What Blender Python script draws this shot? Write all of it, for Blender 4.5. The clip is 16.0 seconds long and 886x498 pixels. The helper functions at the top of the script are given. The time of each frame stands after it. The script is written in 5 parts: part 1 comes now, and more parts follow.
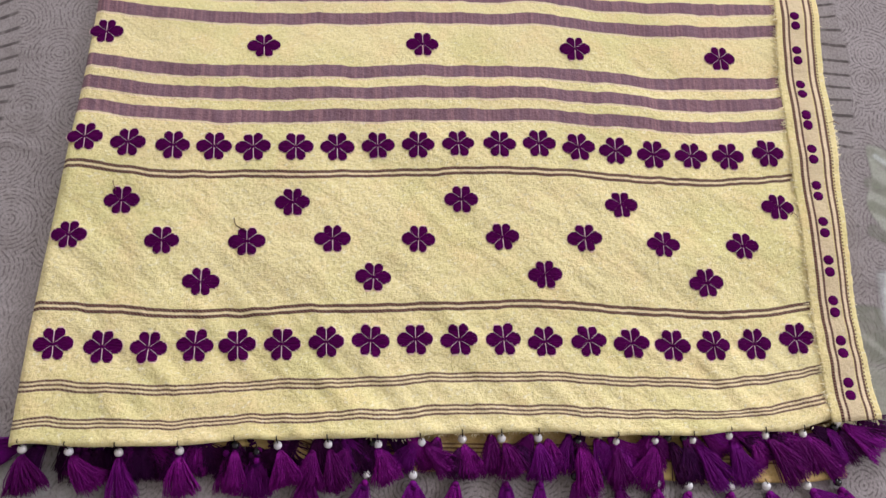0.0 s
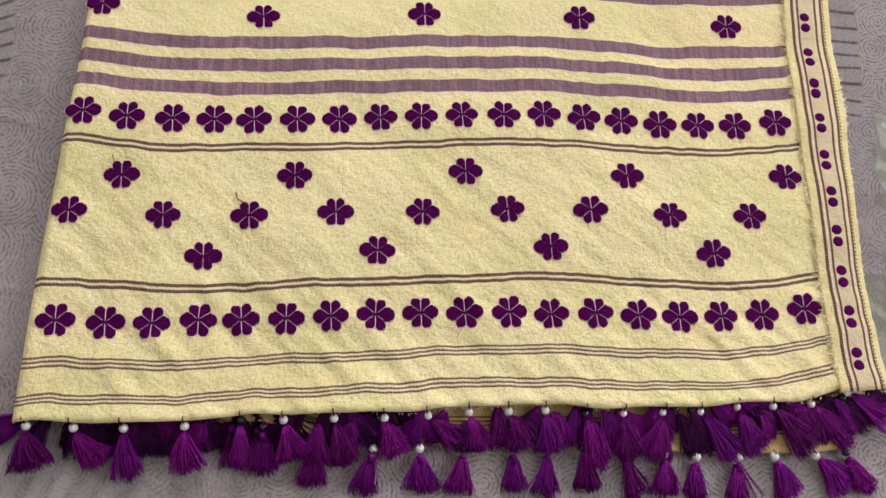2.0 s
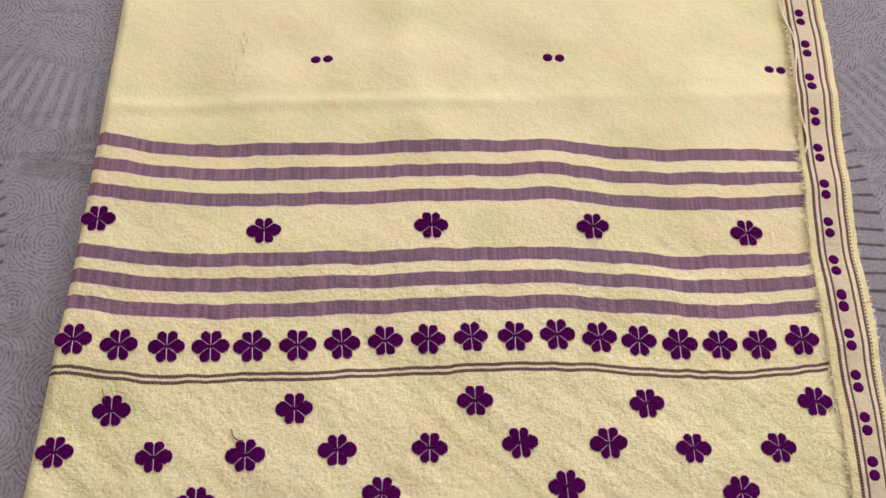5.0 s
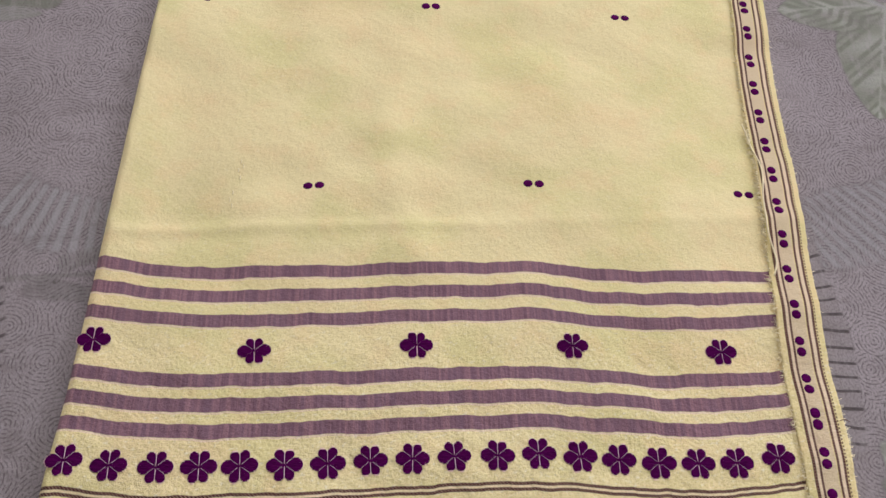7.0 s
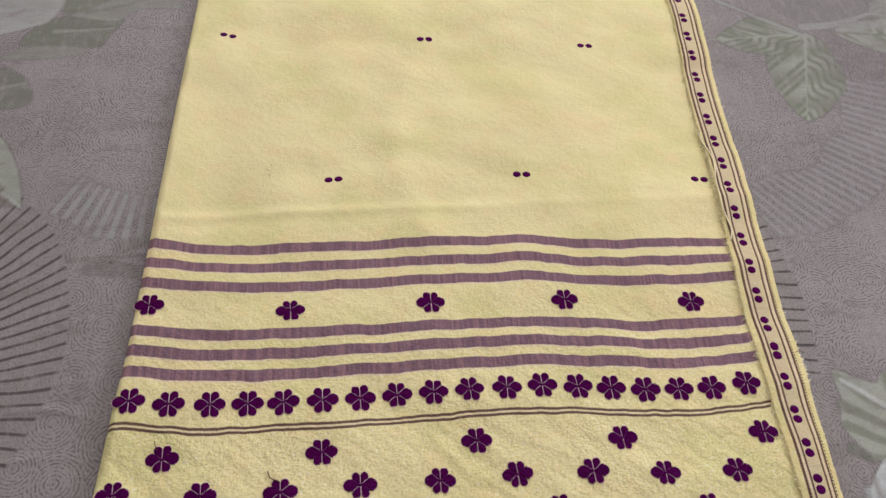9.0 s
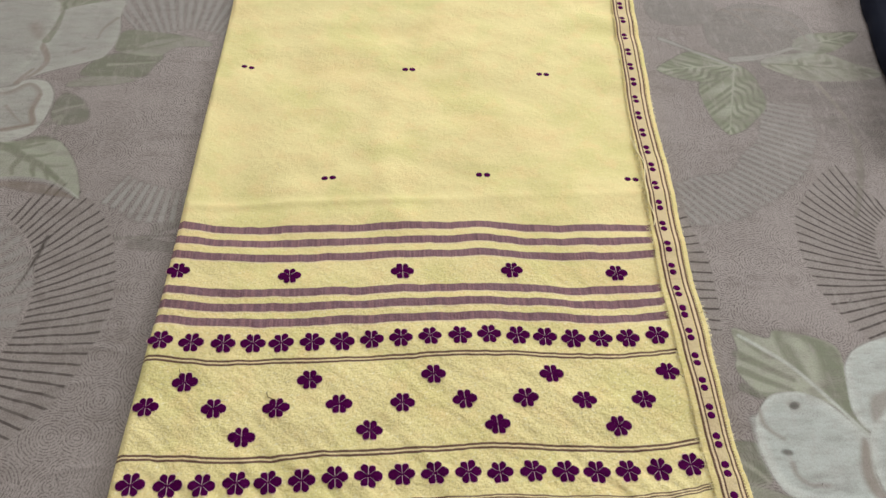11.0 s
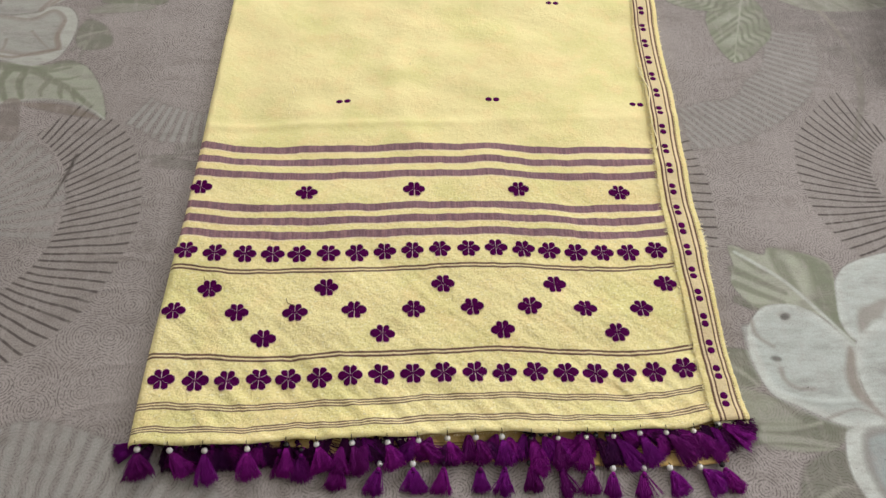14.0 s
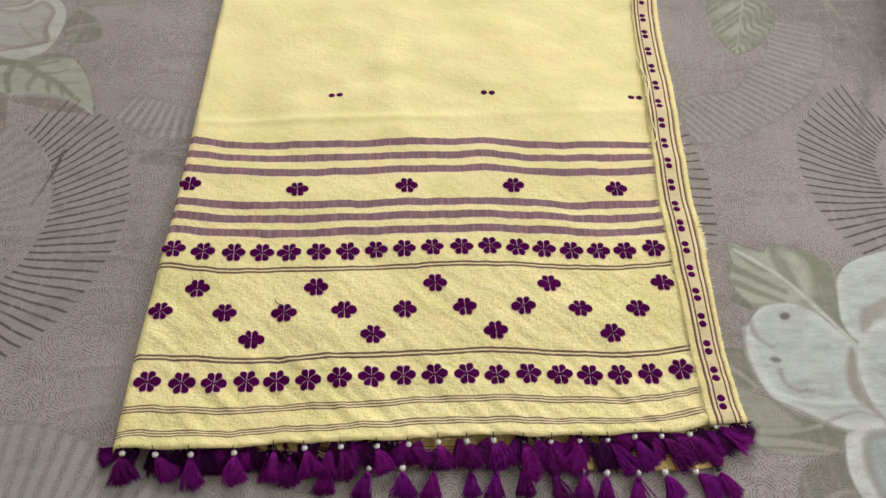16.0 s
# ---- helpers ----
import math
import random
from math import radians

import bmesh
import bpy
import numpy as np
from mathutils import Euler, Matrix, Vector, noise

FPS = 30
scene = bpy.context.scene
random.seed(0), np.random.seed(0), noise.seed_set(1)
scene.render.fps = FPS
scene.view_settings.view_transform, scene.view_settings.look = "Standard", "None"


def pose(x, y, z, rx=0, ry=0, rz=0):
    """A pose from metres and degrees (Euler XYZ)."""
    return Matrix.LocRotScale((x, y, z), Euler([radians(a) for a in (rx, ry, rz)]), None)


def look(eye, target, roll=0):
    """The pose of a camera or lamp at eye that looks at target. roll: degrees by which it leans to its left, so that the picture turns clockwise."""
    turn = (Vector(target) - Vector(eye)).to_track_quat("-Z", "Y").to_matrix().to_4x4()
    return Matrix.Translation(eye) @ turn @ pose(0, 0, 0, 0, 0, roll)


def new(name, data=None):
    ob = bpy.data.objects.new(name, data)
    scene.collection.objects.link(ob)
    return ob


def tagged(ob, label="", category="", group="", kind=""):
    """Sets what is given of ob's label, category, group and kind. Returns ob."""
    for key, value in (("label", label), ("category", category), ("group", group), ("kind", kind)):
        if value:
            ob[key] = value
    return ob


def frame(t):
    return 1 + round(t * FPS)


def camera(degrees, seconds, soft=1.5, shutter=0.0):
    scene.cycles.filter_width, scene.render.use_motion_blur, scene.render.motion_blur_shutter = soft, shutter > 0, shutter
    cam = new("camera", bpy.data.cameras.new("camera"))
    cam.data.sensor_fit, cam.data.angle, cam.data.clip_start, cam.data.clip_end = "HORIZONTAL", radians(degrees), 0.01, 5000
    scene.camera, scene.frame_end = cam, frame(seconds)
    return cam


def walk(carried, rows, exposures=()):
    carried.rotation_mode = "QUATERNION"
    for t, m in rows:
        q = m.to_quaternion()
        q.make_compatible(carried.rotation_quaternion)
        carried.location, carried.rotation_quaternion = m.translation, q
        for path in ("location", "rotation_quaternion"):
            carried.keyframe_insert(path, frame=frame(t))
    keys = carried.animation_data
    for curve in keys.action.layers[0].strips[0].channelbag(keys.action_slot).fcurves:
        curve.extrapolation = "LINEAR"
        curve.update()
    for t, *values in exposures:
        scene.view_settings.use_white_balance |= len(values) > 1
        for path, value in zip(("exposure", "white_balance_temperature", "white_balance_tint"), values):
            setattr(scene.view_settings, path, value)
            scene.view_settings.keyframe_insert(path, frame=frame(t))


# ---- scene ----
cam = camera(56.2, 16.0)
PATH = [
    (0, (-0.039, -0.042, 0.591), (0.108, 0.598, -1.298), 12.2),
    (0.5, (-0.046, -0.049, 0.589), (0.089, 0.579, -1.305), 11.2),
    (1, (-0.047, -0.054, 0.588), (0.084, 0.546, -1.315), 11.6),
    (1.5, (-0.042, -0.052, 0.588), (0.094, 0.536, -1.319), 12.2),
    (2, (-0.043, -0.045, 0.583), (0.107, 0.549, -1.321), 12.9),
    (2.5, (-0.047, -0.023, 0.584), (0.1, 0.577, -1.318), 12.5),
    (3, (-0.046, -0.004, 0.587), (0.088, 0.608, -1.313), 11.3),
    (3.5, (-0.043, 0.012, 0.589), (0.09, 0.654, -1.3), 10.4),
    (4, (-0.047, 0.033, 0.593), (0.086, 0.702, -1.287), 9.7),
    (4.5, (-0.045, 0.055, 0.592), (0.074, 0.748, -1.28), 8.6),
    (5, (-0.039, 0.084, 0.593), (0.092, 0.803, -1.268), 9.1),
    (5.2, (-0.037, 0.097, 0.597), (0.097, 0.814, -1.265), 9.2),
    (7.3, (-0.033, 0.088, 0.628), (0.12, 1.043, -1.123), 8.0),
    (7.5, (-0.033, 0.085, 0.631), (0.127, 1.049, -1.114), 8.3),
    (8, (-0.039, 0.055, 0.638), (0.139, 1.071, -1.075), 8.7),
    (8.5, (-0.067, 0.0, 0.641), (0.148, 1.078, -1.03), 8.6),
    (8.7, (-0.084, -0.027, 0.644), (0.153, 1.078, -1.006), 8.4),
    (10.8, (-0.039, -0.233, 0.745), (0.11, 1.03, -0.799), 4.3),
    (11, (-0.038, -0.246, 0.752), (0.128, 1.016, -0.791), 4.8),
    (11.5, (-0.033, -0.281, 0.768), (0.164, 0.967, -0.782), 5.7),
    (12, (-0.038, -0.304, 0.783), (0.16, 0.938, -0.772), 5.6),
    (12.5, (-0.039, -0.319, 0.78), (0.131, 0.902, -0.795), 4.8),
    (13, (-0.038, -0.316, 0.776), (0.123, 0.883, -0.817), 4.7),
    (13.5, (-0.035, -0.307, 0.772), (0.111, 0.874, -0.835), 4.5),
    (14, (-0.039, -0.304, 0.765), (0.095, 0.865, -0.853), 4.4),
    (14.5, (-0.037, -0.302, 0.761), (0.091, 0.855, -0.865), 4.3),
    (15, (-0.034, -0.299, 0.761), (0.088, 0.853, -0.869), 4.2),
    (15.5, (-0.027, -0.295, 0.76), (0.087, 0.857, -0.871), 3.8),
    (16, (-0.022, -0.283, 0.759), (0.095, 0.858, -0.879), 3.8),
]
EXPOSURES = [(0, -0.61, 5950, 18), (1.5, -0.60, 6050, 17), (3.5, -0.59, 5950, 19), (5, -0.69, 5800, 25), (7.3, -0.88, 5900, 21), (8.7, -0.87, 5950, 18), (10.8, -0.72, 6350, 8), (12.5, -0.63, 6350, 8), (14.5, -0.58, 6350, 8), (16, -0.57, 6350, 8)]
walk(cam, [(t, look(eye, target, roll)) for t, eye, target, roll in PATH], EXPOSURES)

# ---- light, room exposure ----
WORLD_STRENGTH = 0.10
world = bpy.data.worlds.new("sky")
world.use_nodes = True
scene.world = world
_wn = world.node_tree.nodes
_sky = _wn.new("ShaderNodeTexSky")
_sky.sky_type, _sky.sun_disc = "NISHITA", False
_sky.sun_elevation, _sky.sun_rotation = radians(45), radians(20)
world.node_tree.links.new(_sky.outputs[0], _wn["Background"].inputs[0])
_wn["Background"].inputs[1].default_value = WORLD_STRENGTH

ROOM_X0, ROOM_X1, ROOM_Y0, ROOM_Y1 = -2.0, 2.9, -2.2, 5.0
FLOOR_Z, CEIL_Z = -0.5, 3.2


def window_lamp(place, target, width, height, watts, colour):
    lamp = bpy.data.lights.new("window_light", "AREA")
    lamp.shape, lamp.size, lamp.size_y, lamp.energy, lamp.color = "RECTANGLE", width, height, watts, colour
    ob = new("window_light", lamp)
    ob.matrix_world = look(place, target)
    return ob


window_lamp((0.7, ROOM_Y1 - 0.03, 2.25), (0.4, 0.0, 0.3), 1.8, 1.7, 300, (1.0, 0.97, 0.93))
window_lamp((ROOM_X1 - 0.03, 0.1, 1.65), (0.0, 0.1, 0.6), 1.6, 1.4, 95, (1.0, 0.97, 0.93))


# ---- material helpers ----
class Nodes:
    def __init__(self, name, rough=0.8, metal=0.0, spec=0.3):
        self.m = bpy.data.materials.new(name)
        self.m.use_nodes = True
        self.t = self.m.node_tree
        self.b = self.t.nodes["Principled BSDF"]
        self.b.inputs["Roughness"].default_value = rough
        self.b.inputs["Metallic"].default_value = metal
        self.b.inputs["Specular IOR Level"].default_value = spec

    def put(self, sock, v):
        if isinstance(v, bpy.types.NodeSocket):
            self.t.links.new(v, sock)
        elif isinstance(v, tuple) and len(v) == 3 and sock.type == "RGBA":
            sock.default_value = (*v, 1)
        else:
            sock.default_value = v

    def math(self, op, a, b=0.0, c=0.0, clamp=False):
        n = self.t.nodes.new("ShaderNodeMath")
        n.operation, n.use_clamp = op, clamp
        for i, v in enumerate((a, b, c)):
            self.put(n.inputs[i], v)
        return n.outputs[0]

    def mix(self, f, a, b, how="MIX"):
        n = self.t.nodes.new("ShaderNodeMix")
        n.data_type, n.blend_type = "RGBA", how
        self.put(n.inputs[0], f), self.put(n.inputs[6], a), self.put(n.inputs[7], b)
        return n.outputs[2]

    def ramp(self, v, lo, hi, a=0.0, b=1.0):
        n = self.t.nodes.new("ShaderNodeMapRange")
        n.interpolation_type = "SMOOTHSTEP"
        for i, x in enumerate((v, lo, hi, a, b)):
            self.put(n.inputs[i], x)
        return n.outputs[0]

    def coords(self, kind="Object"):
        return self.t.nodes.new("ShaderNodeTexCoord").outputs[kind]

    def split(self, v):
        n = self.t.nodes.new("ShaderNodeSeparateXYZ")
        self.put(n.inputs[0], v)
        return n.outputs

    def scaled(self, v, s, turn=0.0):
        n = self.t.nodes.new("ShaderNodeMapping")
        self.put(n.inputs[0], v)
        if turn:
            n.vector_type = "TEXTURE"
            n.inputs["Rotation"].default_value = (0, 0, radians(turn))
            s = tuple(1 / k for k in s)
        n.inputs["Scale"].default_value = s
        return n.outputs[0]

    def noise(self, v, scale, detail=3.0, rough=0.5):
        n = self.t.nodes.new("ShaderNodeTexNoise")
        self.put(n.inputs["Vector"], v)
        n.inputs["Scale"].default_value, n.inputs["Detail"].default_value, n.inputs["Roughness"].default_value = scale, detail, rough
        return n.outputs[0]

    def wave(self, v, scale, axis="X", distort=0.0):
        n = self.t.nodes.new("ShaderNodeTexWave")
        n.bands_direction = axis
        self.put(n.inputs["Vector"], v)
        n.inputs["Scale"].default_value, n.inputs["Distortion"].default_value = scale, distort
        return n.outputs["Fac"]

    def pulse(self, v, centre, half, soft):
        d = self.math("ABSOLUTE", self.math("SUBTRACT", v, centre))
        return self.ramp(d, half - soft, half + soft, 1.0, 0.0)

    def any_of(self, items):
        r = items[0]
        for i in items[1:]:
            r = self.math("MAXIMUM", r, i)
        return r

    def bump(self, h, strength, dist):
        n = self.t.nodes.new("ShaderNodeBump")
        n.inputs["Strength"].default_value, n.inputs["Distance"].default_value = strength, dist
        self.put(n.inputs["Height"], h)
        self.t.links.new(n.outputs[0], self.b.inputs["Normal"])

    def colour(self, c):
        self.put(self.b.inputs["Base Color"], c)

    def random(self):
        return self.t.nodes.new("ShaderNodeObjectInfo").outputs["Random"]


YELLOW = (0.87, 0.770, 0.405)
BAND = (0.215, 0.105, 0.150)
LINE = (0.075, 0.017, 0.022)


def weave(n, uv, strength=0.75):
    """Thread relief and slubs, with the crinkle of washed cotton that eases towards the plain body."""
    x, v, _ = n.split(uv)
    a = n.noise(n.scaled(uv, (1300, 160, 1)), 1.0, 2.0)
    b = n.noise(n.scaled(uv, (160, 1300, 1)), 1.0, 2.0)
    slub = n.noise(n.scaled(uv, (110, 900, 1)), 1.0, 2.0)
    wool = n.noise(uv, 420.0, 3.0, 0.65)
    crepe = n.noise(n.scaled(uv, (260, 150, 1), -30), 1.0, 3.0, 0.6)
    crinkle = n.math("ADD", n.math("MULTIPLY", n.noise(n.scaled(uv, (42, 80, 1), -38), 1.0, 2.0, 0.45), 0.6), n.math("MULTIPLY", n.noise(n.scaled(uv, (55, 75, 1), 25), 1.0, 2.0, 0.45), 0.4))
    ease = n.ramp(v, 0.22, 0.46, 1.0, 0.28)
    h = n.math("ADD", n.math("MULTIPLY", n.math("ADD", a, b), 0.16), n.math("ADD", n.math("MULTIPLY", slub, 0.12), n.math("ADD", n.math("MULTIPLY", wool, 0.9), n.math("MULTIPLY", crepe, 1.3))))
    h = n.math("ADD", n.math("MULTIPLY", h, n.ramp(v, 0.22, 0.46, 1.0, 0.5)), n.math("MULTIPLY", n.math("MULTIPLY", crinkle, ease), 3.4))
    n.bump(h, strength, 0.0013)
    return wool, slub, ease


def cloth_ground(n, uv, base):
    wool, slub, ease = weave(n, uv)
    big = n.noise(uv, 9.0, 4.0, 0.55)
    mid = n.noise(uv, 38.0, 3.0)
    c = n.mix(n.ramp(big, 0.45, 0.62, 0.0, 0.6), base, (base[0] * 0.84, base[1] * 0.90, base[2] * 0.74))
    c = n.mix(n.ramp(mid, 0.45, 0.75, 0.0, 0.5), c, (base[0] * 1.02, base[1] * 0.90, base[2] * 0.88))
    warm = n.noise(n.scaled(uv, (6, 10, 1)), 1.0, 3.0, 0.5)
    c = n.mix(n.ramp(warm, 0.50, 0.70, 0.0, 0.38), c, (base[0] * 1.0, base[1] * 0.86, base[2] * 0.86))
    c = n.mix(n.math("MULTIPLY", n.ramp(wool, 0.44, 0.70, 0.0, 0.55), ease), c, (base[0] * 0.72, base[1] * 0.70, base[2] * 0.46))
    # whitish flecks paint the sparkle of highlights on the crinkled lower cloth
    pale = n.noise(n.scaled(uv, (230, 330, 1), 20), 1.0, 2.0, 0.6)
    c = n.mix(n.math("MULTIPLY", n.ramp(pale, 0.56, 0.72, 0.0, 0.6), ease), c, (min(1, base[0] * 1.06), min(1, base[1] * 1.14), min(1, base[2] * 1.7)))
    c = n.mix(n.ramp(slub, 0.62, 0.8, 0.0, 0.12), c, (min(1, base[0] * 1.1), min(1, base[1] * 1.12), min(1, base[2] * 1.35)))
    return c


def shawl_material():
    n = Nodes("woven_yellow_cotton", 0.85, 0, 0.15)
    n.b.inputs["Sheen Weight"].default_value = 0.1
    uv = n.coords("UV")
    x, v, _ = n.split(uv)
    c = cloth_ground(n, uv, YELLOW)
    # the weft wanders a little, so no woven line runs quite straight
    v = n.math("ADD", v, n.ramp(n.noise(n.scaled(uv, (26, 9, 1)), 1.0, 3.0, 0.55), 0.25, 0.75, -0.0013, 0.0013))
    soft = 0.00035
    bands = n.any_of([n.pulse(v, k, 0.0053, soft) for k in (0.2632, 0.2830, 0.3022, 0.3515, 0.3728, 0.3935)])
    streak = n.noise(n.scaled(uv, (420, 9, 1)), 1.0, 3.0, 0.6)
    streak2 = n.noise(n.scaled(uv, (90, 5, 1)), 1.0, 2.0)
    bc = n.mix(n.ramp(streak, 0.35, 0.72), (BAND[0] * 0.70, BAND[1] * 0.68, BAND[2] * 0.80), (BAND[0] * 1.35, BAND[1] * 1.40, BAND[2] * 1.25))
    bc = n.mix(n.ramp(streak2, 0.45, 0.65, 0.0, 0.3), bc, (0.20, 0.115, 0.175))
    c = n.mix(n.math("MULTIPLY", bands, 0.95), c, bc)
    rims = n.any_of([n.pulse(v, k + s * 0.0062, 0.0007, 0.0004) for k in (0.2632, 0.2830, 0.3022, 0.3515, 0.3728, 0.3935) for s in (-1,)])
    c = n.mix(n.math("MULTIPLY", rims, 0.5), c, (0.80, 0.62, 0.55))
    # woven pin stripes, each a row of slanting stitches over a pale core
    core = n.any_of([n.pulse(v, 0.1090, 0.0030, 0.0004), n.pulse(v, 0.2145, 0.0030, 0.0004), n.pulse(v, 0.0560, 0.0036, 0.0004), n.pulse(v, 0.0340, 0.0036, 0.0004)])
    c = n.mix(n.math("MULTIPLY", core, 0.35), c, (0.74, 0.58, 0.46))
    lines = n.any_of([n.pulse(v, k, 0.00120, 0.0003) for k in (0.1069, 0.1111, 0.2124, 0.2166)])
    thin = n.any_of([n.pulse(v, k, 0.00072, 0.0003) for k in (0.0532, 0.0560, 0.0588, 0.0312, 0.0340, 0.0368)])
    stitch = n.ramp(n.wave(uv, 240.0, "DIAGONAL", 0.8), 0.05, 0.6, 0.72, 1.0)
    c = n.mix(n.math("MULTIPLY", n.math("MAXIMUM", lines, n.math("MULTIPLY", thin, 0.95)), stitch), c, LINE)
    n.colour(c)
    return n.m


def border_material():
    n = Nodes("woven_border_band", 0.85, 0, 0.15)
    uv = n.coords("UV")
    x, v, _ = n.split(uv)
    c = cloth_ground(n, uv, (0.80, 0.69, 0.35))
    inner = n.pulse(x, 0.0002, 0.0058, 0.0010)
    c = n.mix(n.math("MULTIPLY", inner, 0.7), c, (0.66, 0.53, 0.37))
    pale = n.any_of([n.pulse(x, -0.0079, 0.0022, 0.0004), n.pulse(x, 0.0099, 0.0024, 0.0004)])
    c = n.mix(n.math("MULTIPLY", pale, 0.6), c, (0.76, 0.61, 0.47))
    lines = n.any_of([n.pulse(x, k, h, 0.0003) for k, h in ((-0.0102, 0.0013), (-0.0056, 0.0009), (0.0076, 0.0009), (0.0122, 0.0010))])
    dash = n.math("MULTIPLY", n.pulse(x, 0.0140, 0.0005, 0.0002), n.ramp(n.wave(uv, 110.0, "Y", 0.5), 0.4, 0.6))
    stitch = n.ramp(n.wave(uv, 150.0, "Y", 1.0), 0.1, 0.5, 0.72, 1.0)
    c = n.mix(n.math("MAXIMUM", n.math("MULTIPLY", lines, stitch), dash), c, LINE)
    n.colour(c)
    return n.m


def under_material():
    n = Nodes("woven_yellow_darkened_for_shade", 0.85, 0, 0.15)
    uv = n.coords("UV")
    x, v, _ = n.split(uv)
    # same yellow cotton, with the shade under the hem mixed into its base
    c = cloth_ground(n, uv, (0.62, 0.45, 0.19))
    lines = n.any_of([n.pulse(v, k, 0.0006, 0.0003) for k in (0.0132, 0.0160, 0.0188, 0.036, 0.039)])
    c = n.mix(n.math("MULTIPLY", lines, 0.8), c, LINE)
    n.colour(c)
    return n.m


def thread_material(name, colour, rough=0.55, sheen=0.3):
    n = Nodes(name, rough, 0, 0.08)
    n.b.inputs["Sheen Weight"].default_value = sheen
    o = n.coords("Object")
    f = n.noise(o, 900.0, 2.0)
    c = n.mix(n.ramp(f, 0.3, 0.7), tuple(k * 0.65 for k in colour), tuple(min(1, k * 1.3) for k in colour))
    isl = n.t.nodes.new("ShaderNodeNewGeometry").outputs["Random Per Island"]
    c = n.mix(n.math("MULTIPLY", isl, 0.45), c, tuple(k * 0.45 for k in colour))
    # darkening drawn per object stands in for lit and shaded tassels; hue varies too
    per_object = n.random()
    c = n.mix(n.ramp(per_object, 0.0, 1.0, 0.0, 0.62), c, tuple(k * 0.22 for k in colour))
    c = n.mix(n.ramp(n.math("FRACT", n.math("MULTIPLY", per_object, 7.3)), 0.3, 0.9, 0.0, 0.35), c, (colour[0] * 0.75, colour[1], colour[2] * 1.15))
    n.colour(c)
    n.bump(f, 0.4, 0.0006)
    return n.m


def satin_material():
    n = Nodes("purple_satin_stitch", 0.8, 0, 0.03)
    o = n.coords("Object")
    f = n.noise(n.scaled(o, (220, 1500, 300)), 1.0, 2.0)
    c = n.mix(n.ramp(f, 0.3, 0.7), (0.050, 0.001, 0.046), (0.118, 0.004, 0.100))
    c = n.mix(n.math("MULTIPLY", n.random(), 0.35), c, (0.070, 0.002, 0.066))
    n.colour(c)
    n.bump(f, 0.5, 0.0005)
    return n.m


def plain_material(name, colour, rough=0.6, metal=0.0, spec=0.4, grain=200.0, amount=0.15):
    n = Nodes(name, rough, metal, spec)
    f = n.noise(n.coords("Object"), grain, 3.0)
    n.colour(n.mix(n.ramp(f, 0.3, 0.7, 0.0, amount), colour, tuple(k * 0.6 for k in colour)))
    n.bump(f, 0.15, 0.001)
    return n.m


